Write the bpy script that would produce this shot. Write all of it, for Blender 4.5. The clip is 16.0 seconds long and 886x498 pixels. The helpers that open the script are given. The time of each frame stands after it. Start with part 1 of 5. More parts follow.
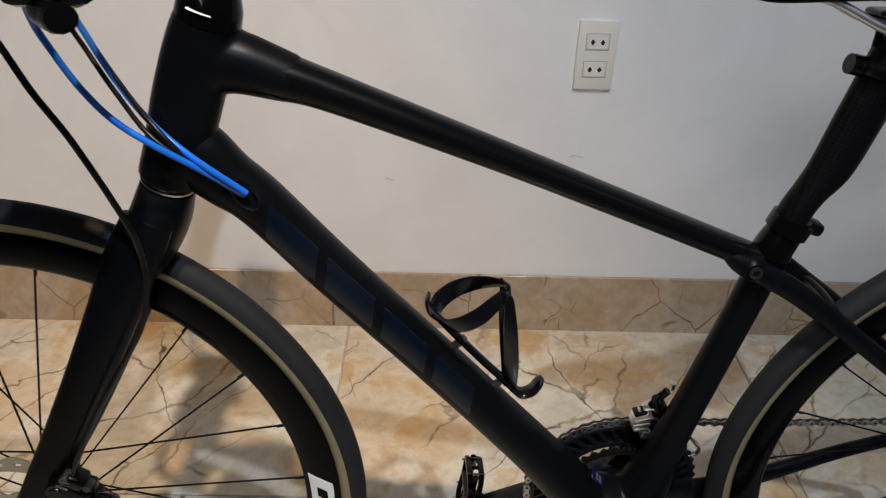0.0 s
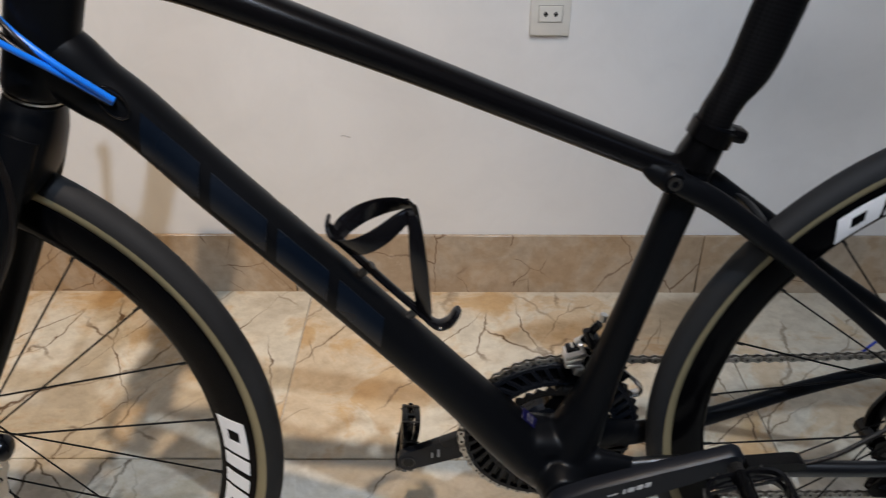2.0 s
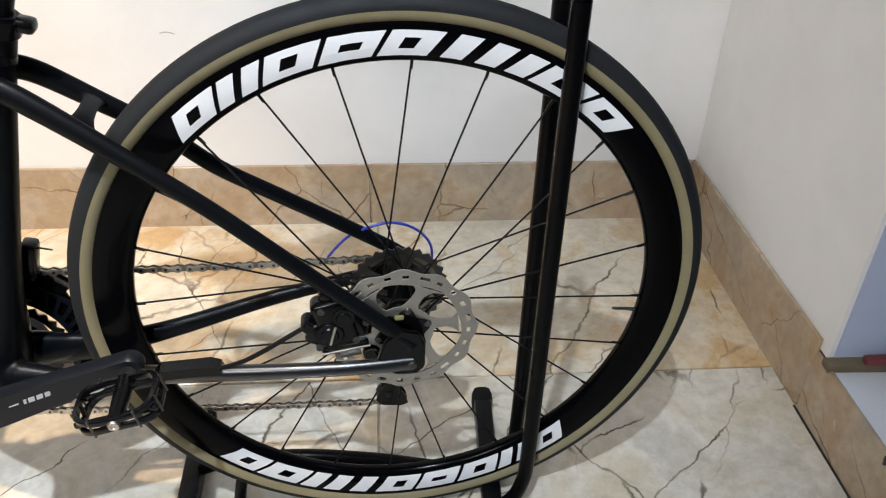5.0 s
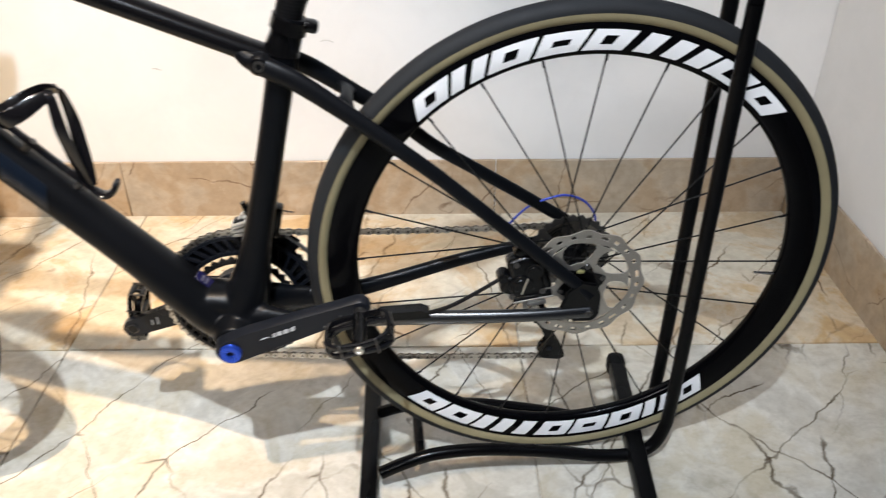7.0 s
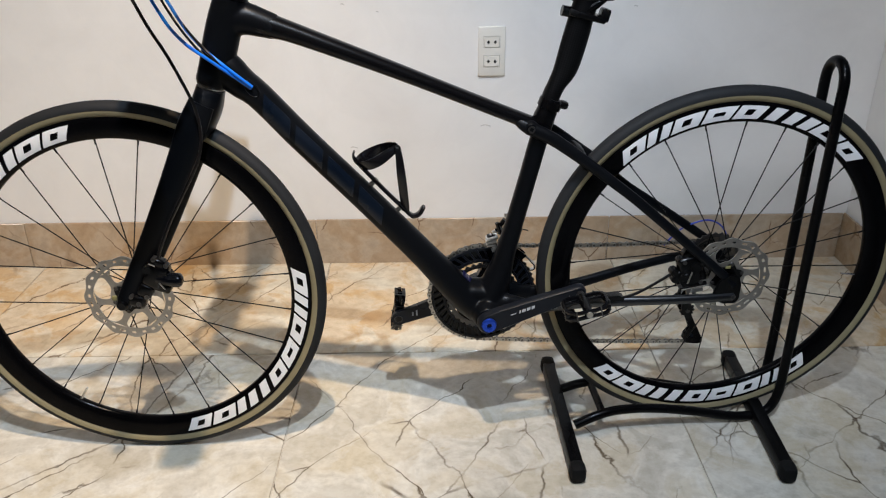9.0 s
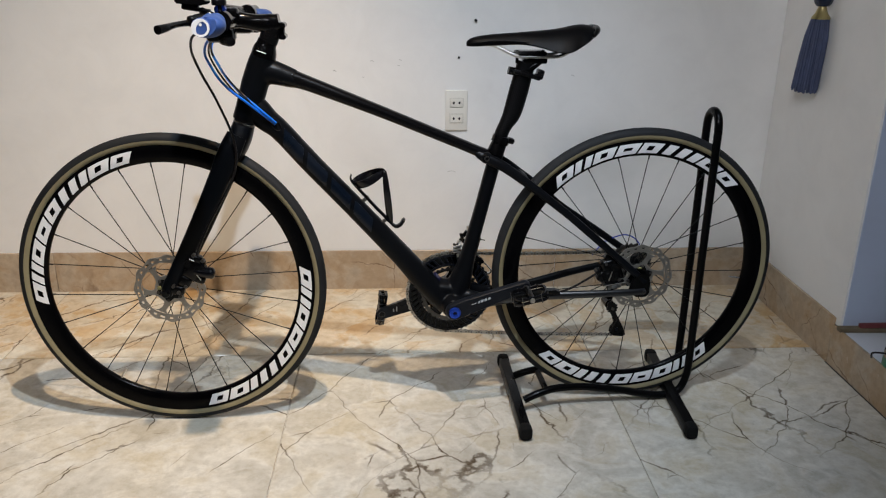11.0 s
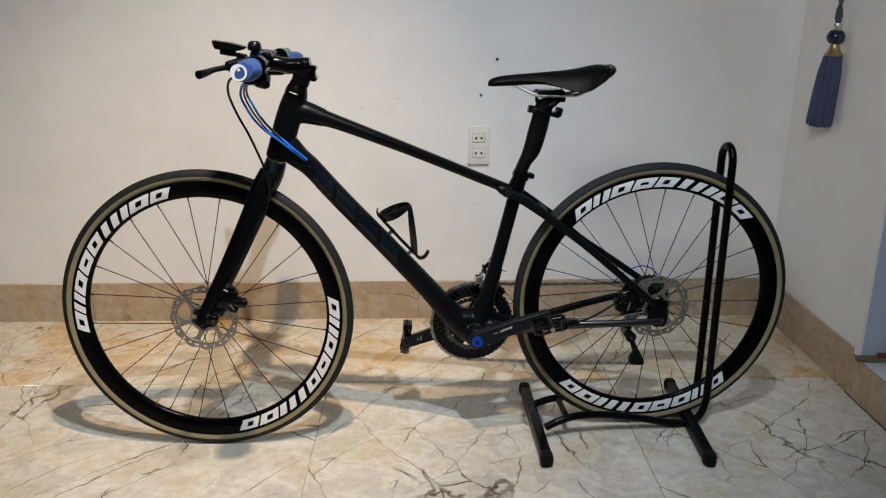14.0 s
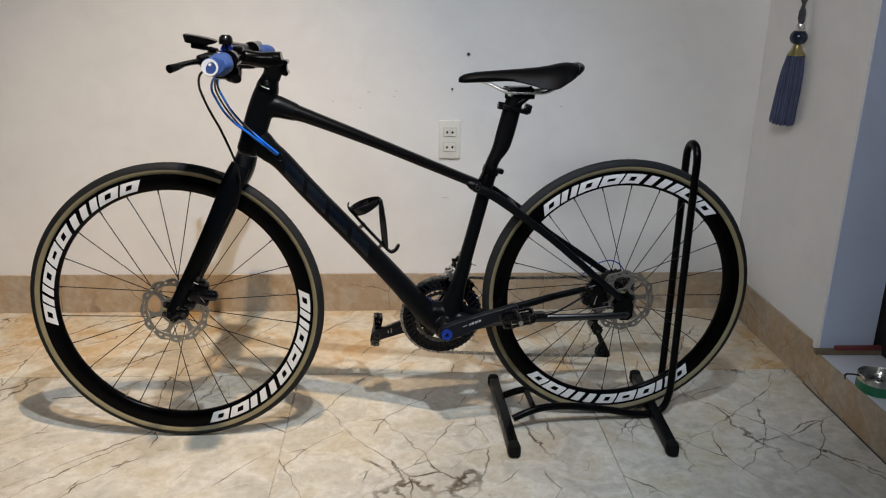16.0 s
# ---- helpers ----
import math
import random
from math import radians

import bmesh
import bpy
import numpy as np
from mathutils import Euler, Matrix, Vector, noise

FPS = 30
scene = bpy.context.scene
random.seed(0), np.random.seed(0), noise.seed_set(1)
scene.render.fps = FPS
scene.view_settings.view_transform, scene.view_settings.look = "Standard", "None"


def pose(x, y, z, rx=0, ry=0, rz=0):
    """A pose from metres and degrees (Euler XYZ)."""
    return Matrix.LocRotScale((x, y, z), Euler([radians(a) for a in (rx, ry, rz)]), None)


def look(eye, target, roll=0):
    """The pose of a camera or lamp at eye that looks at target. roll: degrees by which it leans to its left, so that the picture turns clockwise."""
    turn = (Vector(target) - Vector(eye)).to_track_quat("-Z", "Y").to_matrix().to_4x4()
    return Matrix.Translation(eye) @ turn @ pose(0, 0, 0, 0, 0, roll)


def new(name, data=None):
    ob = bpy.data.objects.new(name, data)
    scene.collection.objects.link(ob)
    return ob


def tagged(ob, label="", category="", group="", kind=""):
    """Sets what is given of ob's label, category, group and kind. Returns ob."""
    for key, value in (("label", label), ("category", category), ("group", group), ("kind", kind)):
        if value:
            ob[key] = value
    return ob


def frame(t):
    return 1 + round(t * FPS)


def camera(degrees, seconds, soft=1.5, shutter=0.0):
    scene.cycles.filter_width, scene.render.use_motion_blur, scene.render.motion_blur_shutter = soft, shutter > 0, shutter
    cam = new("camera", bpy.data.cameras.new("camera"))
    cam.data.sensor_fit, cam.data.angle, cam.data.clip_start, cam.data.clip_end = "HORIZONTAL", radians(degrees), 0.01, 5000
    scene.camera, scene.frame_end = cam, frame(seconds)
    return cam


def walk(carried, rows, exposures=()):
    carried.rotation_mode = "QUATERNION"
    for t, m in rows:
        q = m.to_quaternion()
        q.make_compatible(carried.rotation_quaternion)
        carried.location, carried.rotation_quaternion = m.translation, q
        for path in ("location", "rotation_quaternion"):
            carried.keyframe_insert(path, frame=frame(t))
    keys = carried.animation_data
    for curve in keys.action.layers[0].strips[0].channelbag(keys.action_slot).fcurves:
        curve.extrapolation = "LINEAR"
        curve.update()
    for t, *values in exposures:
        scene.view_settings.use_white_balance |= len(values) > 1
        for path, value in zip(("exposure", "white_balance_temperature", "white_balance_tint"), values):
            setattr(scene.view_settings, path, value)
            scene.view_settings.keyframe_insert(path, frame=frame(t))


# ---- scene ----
cam = camera(58.39, 16.0, soft=1.15, shutter=0.3)
# seconds, x, y, z, yaw, pitch, roll
PATH = [
    (0, -0.2257, -0.5667, 0.9945, -1.020, -30.627, -1.816),
    (0.5, -0.2044, -0.5547, 0.9522, -0.781, -30.289, -1.092),
    (1, -0.2101, -0.5519, 0.8982, 1.588, -30.699, 0.562),
    (1.5, -0.2099, -0.5468, 0.9013, 1.942, -30.818, 0.905),
    (2, -0.1251, -0.5619, 0.9155, 0.109, -31.082, -0.114),
    (2.5, -0.0266, -0.6124, 0.9126, -1.207, -31.583, -1.112),
    (3, 0.0885, -0.6730, 0.9138, -3.304, -31.933, -1.986),
    (3.5, 0.1827, -0.6788, 0.9023, -5.487, -32.155, -2.410),
    (4, 0.2977, -0.6184, 0.8817, -4.880, -33.601, -1.937),
    (4.2, 0.3307, -0.5946, 0.8814, -4.749, -34.376, -2.014),
    (5.25, 0.4250, -0.6000, 0.8700, -4.950, -34.000, -1.350),
    (6.3, 0.3755, -0.6045, 0.8749, -4.693, -33.929, -0.841),
    (6.5, 0.3588, -0.6329, 0.8784, -3.966, -33.588, -0.773),
    (7, 0.2516, -0.7574, 0.9063, -0.744, -32.954, 0.073),
    (7.5, 0.1493, -0.8424, 0.9285, 2.569, -31.378, 0.703),
    (8, 0.0170, -0.9684, 0.9714, 1.429, -29.577, 0.203),
    (8.5, -0.0690, -1.1079, 0.9916, -1.084, -28.602, -0.134),
    (9, -0.0857, -1.2238, 1.0105, -0.303, -25.766, 0.619),
    (9.2, -0.0872, -1.2664, 1.0121, -0.404, -25.076, 0.644),
    (11.3, -0.1151, -1.6826, 1.0267, -3.162, -19.771, -0.635),
    (11.5, -0.1065, -1.6990, 1.0447, -2.991, -19.872, -0.525),
    (12, -0.1026, -1.7113, 1.0421, -2.844, -19.240, -0.303),
    (12.5, -0.1077, -1.7089, 1.0407, -2.535, -18.862, -0.305),
    (13, -0.1130, -1.7083, 1.0468, -1.948, -18.320, -0.154),
    (13.5, -0.1173, -1.7066, 1.0454, -1.490, -17.969, -0.001),
    (14, -0.1180, -1.7075, 1.0444, -1.320, -17.752, 0.033),
    (14.5, -0.1177, -1.7082, 1.0464, -1.796, -17.812, -0.288),
    (15, -0.1127, -1.7108, 1.0467, -2.422, -18.046, -0.610),
    (15.5, -0.1142, -1.7168, 1.0478, -3.090, -18.240, -0.852),
    (16, -0.1144, -1.7260, 1.0594, -3.449, -18.425, -0.925),
]
# seconds, stops, white balance in kelvin, tint
EXPOSURES = [(0, -0.85, 6300, 12), (0.5, -0.87, 6300, 12), (1, -0.55, 6200, 12), (1.5, -0.22, 6140, 12), (2, -0.76, 6200, 12), (2.5, -0.63, 6250, 12), (3, -0.03, 6350, 11), (3.5, 0.39, 6500, 10), (4, 0.3, 6500, 10), (6.5, 0.32, 6550, 11), (7, 0.38, 6500, 11), (7.5, 0.2, 6250, 11), (8, -0.22, 6150, 10), (8.5, -0.24, 6150, 10), (9, -0.36, 6150, 10), (11.5, -0.55, 6330, 10), (16, -0.61, 6400, 10)]
walk(cam, [(t, pose(x, y, z, 90 + pitch, 0, yaw) @ pose(0, 0, 0, 0, 0, -roll)) for t, x, y, z, yaw, pitch, roll in PATH], EXPOSURES)

# ---- light ----
world = bpy.data.worlds.new("world")
scene.world = world
world.use_nodes = True
world.node_tree.nodes["Background"].inputs[0].default_value = (0.55, 0.6, 0.7, 1)
world.node_tree.nodes["Background"].inputs[1].default_value = 0.035


def lamp(name, place, target, watts, size, colour, cone=None):
    """A disc that gives light, or, with a cone in degrees, a downlight."""
    data = bpy.data.lights.new(name, "SPOT" if cone else "AREA")
    if cone:
        data.spot_size, data.spot_blend, data.shadow_soft_size = radians(cone), 1.0, size / 2
    else:
        data.shape, data.size = "DISK", size
    data.energy, data.color = watts, colour
    ob = new(name, data)
    ob.matrix_world = look(place, target)
    return ob


lamp("ceiling_lamp_warm", (-0.16, -0.68, 2.64), (-0.88, 0.32, 0), 312, 0.05, (1.0, 0.74, 0.48), 60)
lamp("ceiling_lamp_cool", (0.10, -1.10, 2.60), (-0.68, 0.04, 0), 268, 0.05, (0.76, 0.87, 1.0), 81)
lamp("ceiling_lamp_back", (0.05, -1.95, 2.62), (-0.50, 0.6, 0.3), 60, 0.60, (0.76, 0.87, 1.0), 62)
# added fill that brightens the right-hand wall, not a known lamp
lamp("right_wall_fill", (-0.90, -2.60, 2.62), (0.84, 0.50, 1.08), 505, 1.10, (0.95, 0.95, 0.98), 39)
lamp("next_room_lamp", (1.85, -0.7, 2.3), (1.3, 0.1, 0.3), 1.3, 0.3, (0.55, 0.70, 1.0))


# ---- materials ----
def nodes_of(name):
    m = bpy.data.materials.new(name)
    m.use_nodes = True
    nt = m.node_tree
    return m, nt, nt.nodes["Principled BSDF"]


def noise_node(nt, scale, detail=4, rough=0.6, vec=None, distortion=0.0):
    n = nt.nodes.new("ShaderNodeTexNoise")
    n.inputs["Scale"].default_value = scale
    n.inputs["Detail"].default_value = detail
    n.inputs["Roughness"].default_value = rough
    n.inputs["Distortion"].default_value = distortion
    if vec is not None:
        nt.links.new(vec, n.inputs["Vector"])
    return n


def ramp(nt, src, stops):
    r = nt.nodes.new("ShaderNodeValToRGB")
    while len(r.color_ramp.elements) < len(stops):
        r.color_ramp.elements.new(0.5)
    for e, (p, c) in zip(r.color_ramp.elements, stops):
        e.position, e.color = p, (*c, 1) if len(c) == 3 else c
    nt.links.new(src, r.inputs[0])
    return r


def mix(nt, fac, a, b, mode="MIX"):
    n = nt.nodes.new("ShaderNodeMix")
    n.data_type, n.blend_type = "RGBA", mode
    for sock, v in ((n.inputs[0], fac), (n.inputs[6], a), (n.inputs[7], b)):
        if isinstance(v, (int, float)):
            sock.default_value = v
        elif isinstance(v, tuple):
            sock.default_value = (*v, 1)
        else:
            nt.links.new(v, sock)
    return n.outputs[2]


def surface(name, colour, rough, metal=0.0, vary=0.25, grain=60.0, broad=6.0, bump=0.15, rough_vary=0.12, coat=0.0, spec=0.5):
    """A plain surface with grain and broad blotches in colour, gloss and relief."""
    m, nt, b = nodes_of(name)
    tc = nt.nodes.new("ShaderNodeTexCoord").outputs["Object"]
    fine, wide = noise_node(nt, grain, 5, 0.65, tc), noise_node(nt, broad, 3, 0.55, tc)
    lo = tuple(c * (1 - vary) for c in colour)
    hi = tuple(min(1, c * (1 + vary)) for c in colour)
    c1 = ramp(nt, wide.outputs[0], [(0.3, lo), (0.7, hi)]).outputs[0]
    c2 = ramp(nt, fine.outputs[0], [(0.3, lo), (0.7, hi)]).outputs[0]
    nt.links.new(mix(nt, 0.35, c1, c2), b.inputs["Base Color"])
    r = nt.nodes.new("ShaderNodeMapRange")
    nt.links.new(wide.outputs[0], r.inputs[0])
    r.inputs[1].default_value, r.inputs[2].default_value = 0.3, 0.7
    r.inputs[3].default_value, r.inputs[4].default_value = max(0.02, rough - rough_vary), min(1, rough + rough_vary)
    nt.links.new(r.outputs[0], b.inputs["Roughness"])
    b.inputs["Metallic"].default_value = metal
    b.inputs["Coat Weight"].default_value = coat
    b.inputs["Coat Roughness"].default_value = 0.08
    b.inputs["Specular IOR Level"].default_value = spec
    if bump:
        bp = nt.nodes.new("ShaderNodeBump")
        bp.inputs["Strength"].default_value = bump
        bp.inputs["Distance"].default_value = 0.0006
        nt.links.new(fine.outputs[0], bp.inputs["Height"])
        nt.links.new(bp.outputs[0], b.inputs["Normal"])
    return m


def marble(name, pale, tan, grey, vein, rough, veins=1.0, seed=0.0, thick=1.0, tilt=0.0):
    """Polished stone tile: cloudy tan and grey patches, broken dark veins."""
    m, nt, b = nodes_of(name)
    tc = nt.nodes.new("ShaderNodeTexCoord").outputs["Object"]
    info = nt.nodes.new("ShaderNodeObjectInfo")
    sc = nt.nodes.new("ShaderNodeVectorMath")
    sc.operation = "SCALE"
    cmb = nt.nodes.new("ShaderNodeCombineXYZ")
    for i in range(3):
        nt.links.new(info.outputs["Random"], cmb.inputs[i])
    nt.links.new(cmb.outputs[0], sc.inputs[0])
    sc.inputs["Scale"].default_value = 17.0
    add = nt.nodes.new("ShaderNodeVectorMath")
    nt.links.new(tc, add.inputs[0])
    nt.links.new(sc.outputs[0], add.inputs[1])
    off = nt.nodes.new("ShaderNodeVectorMath")
    nt.links.new(add.outputs[0], off.inputs[0])
    off.inputs[1].default_value = (seed, seed * 1.7, seed * 0.6)
    pos = off.outputs[0]
    cloud = noise_node(nt, 2.6, 5, 0.6, pos, 0.4)
    cloud2 = noise_node(nt, 8.0, 6, 0.62, pos, 0.5)
    fine = noise_node(nt, 42.0, 6, 0.7, pos)
    base = ramp(nt, cloud.outputs[0], [(0.39, grey), (0.5, pale), (0.61, tan)]).outputs[0]
    base2 = ramp(nt, cloud2.outputs[0], [(0.42, grey), (0.5, pale), (0.58, tan)]).outputs[0]
    col = mix(nt, 0.52, base, base2)
    speck = ramp(nt, fine.outputs[0], [(0.30, (0.74, 0.71, 0.67)), (0.58, (1.0, 1.0, 1.0))]).outputs[0]
    col = mix(nt, 0.7, col, speck, "MULTIPLY")
    # veins: edges of long cells in two directions, jagged, broken up by a drawn-out mask
    def shifted(vec, scale, amount, detail):
        n = noise_node(nt, scale, detail, 0.5, pos)
        v = nt.nodes.new("ShaderNodeVectorMath")
        v.operation = "MULTIPLY_ADD"
        nt.links.new(n.outputs["Color"], v.inputs[0])
        v.inputs[1].default_value = (amount, amount, amount)
        nt.links.new(vec, v.inputs[2])
        return v.outputs[0]

    bent = shifted(shifted(pos, 3.0, 0.10, 2), 24.0, 0.026, 4)
    swell = ramp(nt, noise_node(nt, 9.0, 3, 0.6, pos).outputs[0], [(0.36, (0.4, 0.4, 0.4)), (0.60, (1, 1, 1))]).outputs[0]
    for deg, scale, width, thresh, depth in ((-58, 2.3, 0.0092, 0.515, 1.0), (-50, 4.6, 0.0130, 0.54, 1.0), (-118, 3.0, 0.0095, 0.57, 1.0)):
        turn = nt.nodes.new("ShaderNodeMapping")
        turn.inputs["Rotation"].default_value = (0, radians(tilt), radians(deg))
        nt.links.new(bent, turn.inputs[0])
        mp = nt.nodes.new("ShaderNodeMapping")
        mp.inputs["Scale"].default_value = (0.55, 2.0, 1.6)
        nt.links.new(turn.outputs[0], mp.inputs[0])
        vor = nt.nodes.new("ShaderNodeTexVoronoi")
        vor.feature = "DISTANCE_TO_EDGE"
        vor.inputs["Scale"].default_value = scale
        nt.links.new(mp.outputs[0], vor.inputs["Vector"])
        w = width * thick
        line = ramp(nt, vor.outputs["Distance"], [(0.0, (1, 1, 1)), (w * 0.45, (0.8, 0.8, 0.8)), (w, (0, 0, 0))]).outputs[0]
        top = veins * depth
        mask = ramp(nt, noise_node(nt, scale * 1.1, 2, 0.5, mp.outputs[0]).outputs[0], [(thresh - 0.02, (0, 0, 0)), (thresh + 0.05, (top, top, top))]).outputs[0]
        col = mix(nt, mix(nt, 1.0, mix(nt, 1.0, line, mask, "MULTIPLY"), swell, "MULTIPLY"), col, vein)
    nt.links.new(col, b.inputs["Base Color"])
    rr = nt.nodes.new("ShaderNodeMapRange")
    nt.links.new(cloud2.outputs[0], rr.inputs[0])
    rr.inputs[3].default_value, rr.inputs[4].default_value = rough - 0.05, rough + 0.1
    nt.links.new(rr.outputs[0], b.inputs["Roughness"])
    bp = nt.nodes.new("ShaderNodeBump")
    bp.inputs["Strength"].default_value, bp.inputs["Distance"].default_value = 0.06, 0.0006
    nt.links.new(cloud2.outputs[0], bp.inputs["Height"])
    nt.links.new(bp.outputs[0], b.inputs["Normal"])
    return m


def wall_paint(name, colour):
    m, nt, b = nodes_of(name)
    tc = nt.nodes.new("ShaderNodeTexCoord").outputs["Object"]
    wide, mid, fine = noise_node(nt, 1.3, 4, 0.6, tc), noise_node(nt, 7, 5, 0.65, tc, 0.6), noise_node(nt, 130, 4, 0.7, tc)
    lo, hi = tuple(c * 0.93 for c in colour), tuple(min(1, c * 1.04) for c in colour)
    col = mix(nt, 0.5, ramp(nt, wide.outputs[0], [(0.3, lo), (0.7, hi)]).outputs[0], ramp(nt, mid.outputs[0], [(0.3, lo), (0.6, hi)]).outputs[0])
    smear = ramp(nt, noise_node(nt, 3.7, 6, 0.72, tc, 1.4).outputs[0], [(0.68, (0, 0, 0)), (0.80, (0.35, 0.35, 0.35))]).outputs[0]
    col = mix(nt, smear, col, tuple(c * 0.72 for c in colour))
    nt.links.new(col, b.inputs["Base Color"])
    b.inputs["Roughness"].default_value = 0.6
    bp = nt.nodes.new("ShaderNodeBump")
    bp.inputs["Strength"].default_value, bp.inputs["Distance"].default_value = 0.25, 0.0008
    nt.links.new(mix(nt, 0.5, mid.outputs[0], fine.outputs[0]), bp.inputs["Height"])
    nt.links.new(bp.outputs[0], b.inputs["Normal"])
    return m


M_WALL = wall_paint("wall_paint", (0.80, 0.79, 0.77))
# the ceiling is out of view; grey keeps its bounced light low
M_CEIL_UNSEEN = wall_paint("unseen_ceiling_paint", (0.50, 0.48, 0.45))
# dark beige for walls out of view, so that they bounce less light
M_WALL_UNSEEN = wall_paint("unseen_wall_paint", (0.42, 0.39, 0.35))
M_TILE = marble("floor_marble", (0.69, 0.655, 0.575), (0.57, 0.50, 0.37), (0.49, 0.455, 0.385), (0.075, 0.047, 0.022), 0.13)
M_TILE_WARM = marble("floor_marble_warm", (0.74, 0.68, 0.55), (0.61, 0.42, 0.22), (0.60, 0.54, 0.43), (0.13, 0.075, 0.035), 0.14, 1.0, 3.0)
M_SKIRT = marble("skirting_marble", (0.50, 0.40, 0.29), (0.42, 0.29, 0.17), (0.40, 0.33, 0.25), (0.14, 0.08, 0.045), 0.22, 0.9, 5.0, 0.8, 48.0)
M_GROUT = surface("grout", (0.52, 0.47, 0.39), 0.8)
M_LEDGE = surface("ledge_tile", (0.70, 0.72, 0.76), 0.25, vary=0.06)
# bluish paint, darkened to carry the dim blue light on the reveal
M_REVEAL_SHADED = wall_paint("reveal_paint_shaded", (0.44, 0.50, 0.64))
M_FRAME = surface("satin_black_paint", (0.0030, 0.0035, 0.0046), 0.34, vary=0.15, grain=300, bump=0.05, rough_vary=0.05, spec=0.12)
M_GLOSS = surface("gloss_black_carbon", (0.004, 0.004, 0.005), 0.18, vary=0.2, grain=200, bump=0.03, rough_vary=0.06, spec=0.35)
M_STAY = surface("gloss_black_stay", (0.004, 0.0045, 0.006), 0.29, vary=0.2, grain=200, bump=0.0, rough_vary=0.03, spec=0.8, coat=0.25)
M_TOP = surface("top_tube_black", (0.0028, 0.0028, 0.0034), 0.22, vary=0.15, grain=300, bump=0.03, rough_vary=0.04, spec=0.2)
M_RIM = surface("rim_black_carbon", (0.0016, 0.0016, 0.002), 0.16, vary=0.2, grain=160, bump=0.04, rough_vary=0.05, spec=0.08)
M_TYRE = surface("tyre_rubber", (0.0115, 0.0122, 0.0135), 0.70, vary=0.25, grain=500, broad=20, bump=0.5, spec=0.28)
M_TAN = surface("tan_sidewall", (0.235, 0.20, 0.112), 0.6, vary=0.14, grain=500, broad=25, bump=0.3)
M_SPOKE = surface("black_spoke", (0.004, 0.004, 0.004), 0.4, metal=0.0, bump=0, spec=0.2)
M_STEEL = surface("brushed_steel", (0.70, 0.69, 0.67), 0.30, metal=1.0, grain=300, vary=0.15)
M_ROTOR = surface("rotor_steel", (0.43, 0.41, 0.38), 0.34, metal=0.93, grain=400, vary=0.2)
M_CHAIN = surface("chain_steel", (0.56, 0.53, 0.48), 0.35, metal=1.0, grain=400, vary=0.3)
M_LINK = surface("inner_link_steel", (0.29, 0.265, 0.23), 0.38, metal=1.0, grain=400, vary=0.3)
M_COG = surface("dark_cog_steel", (0.11, 0.105, 0.10), 0.34, metal=0.9, vary=0.3)
M_CRANK = surface("crank_grey_black", (0.0062, 0.0075, 0.0108), 0.36, vary=0.12, grain=300, bump=0.05, spec=0.25)
M_PART = surface("component_black", (0.0020, 0.0020, 0.0023), 0.20, vary=0.3, grain=200, bump=0.1, spec=0.26)
M_PLASTIC = surface("black_plastic", (0.0022, 0.0022, 0.0025), 0.24, vary=0.3, grain=200, spec=0.26)
M_STAND = surface("stand_black_enamel", (0.0022, 0.0022, 0.0025), 0.30, vary=0.3, grain=90, bump=0.12, spec=0.11)
M_CAP = surface("rubber_cap", (0.005, 0.005, 0.005), 0.7, vary=0.3, grain=150, bump=0.3, spec=0.15)
M_BLUE = surface("blue_anodised", (0.03, 0.09, 0.62), 0.3, metal=0.75, bump=0.05, vary=0.1)
M_BLUECABLE = surface("blue_cable_housing", (0.01, 0.16, 0.72), 0.35, vary=0.1, bump=0.05)
M_BLUEDARK = surface("dark_blue_cable_housing", (0.02, 0.045, 0.34), 0.4, vary=0.1, bump=0.05)
M_CABLE = surface("black_cable_housing", (0.006, 0.005, 0.005), 0.35, bump=0.05, spec=0.3)
M_GRIP = surface("blue_rubber_grip", (0.028, 0.072, 0.25), 0.6, vary=0.15, grain=400, bump=0.4)
M_WHITE = surface("white_decal", (0.78, 0.78, 0.78), 0.4, vary=0.04, bump=0)
M_GREYDECAL = surface("grey_decal", (0.42, 0.43, 0.45), 0.4, vary=0.05, bump=0)
M_FAINT = surface("faint_decal", (0.10, 0.10, 0.13), 0.4, vary=0.1, bump=0)
M_NAVY = surface("dark_blue_decal", (0.0027, 0.0055, 0.0115), 0.28, vary=0.12, bump=0, spec=0.3)
M_BLUEDECAL = surface("blue_sticker", (0.006, 0.006, 0.042), 0.4, vary=0.1, bump=0)
M_SADDLE = surface("saddle_cover", (0.0018, 0.0018, 0.0021), 0.45, vary=0.2, grain=400, bump=0.25, spec=0.06)
M_SOCKET = surface("cream_plastic", (0.74, 0.72, 0.66), 0.4, vary=0.04, bump=0.03)
M_SEAM = surface("plastic_seam", (0.40, 0.385, 0.34), 0.6, vary=0.05, bump=0)
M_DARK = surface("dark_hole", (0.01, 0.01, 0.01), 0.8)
M_YELLOW = surface("yellow_sticker", (0.19, 0.175, 0.07), 0.5, vary=0.2)
M_CORD = surface("grey_cord", (0.060, 0.062, 0.075), 0.8, vary=0.4, grain=300, bump=0.6)
M_BEAD = surface("navy_bead", (0.010, 0.017, 0.036), 0.18, vary=0.1, bump=0, spec=0.5)
M_TASSEL = surface("blue_grey_yarn", (0.064, 0.080, 0.150), 0.85, vary=0.35, grain=260, broad=30, bump=0.8)
M_GOLD = surface("gold_bead", (0.42, 0.35, 0.16), 0.3, metal=0.9)
M_GREEN = surface("green_tin", (0.015, 0.16, 0.075), 0.35, vary=0.15)
M_RED = surface("red_stick", (0.15, 0.03, 0.03), 0.5)
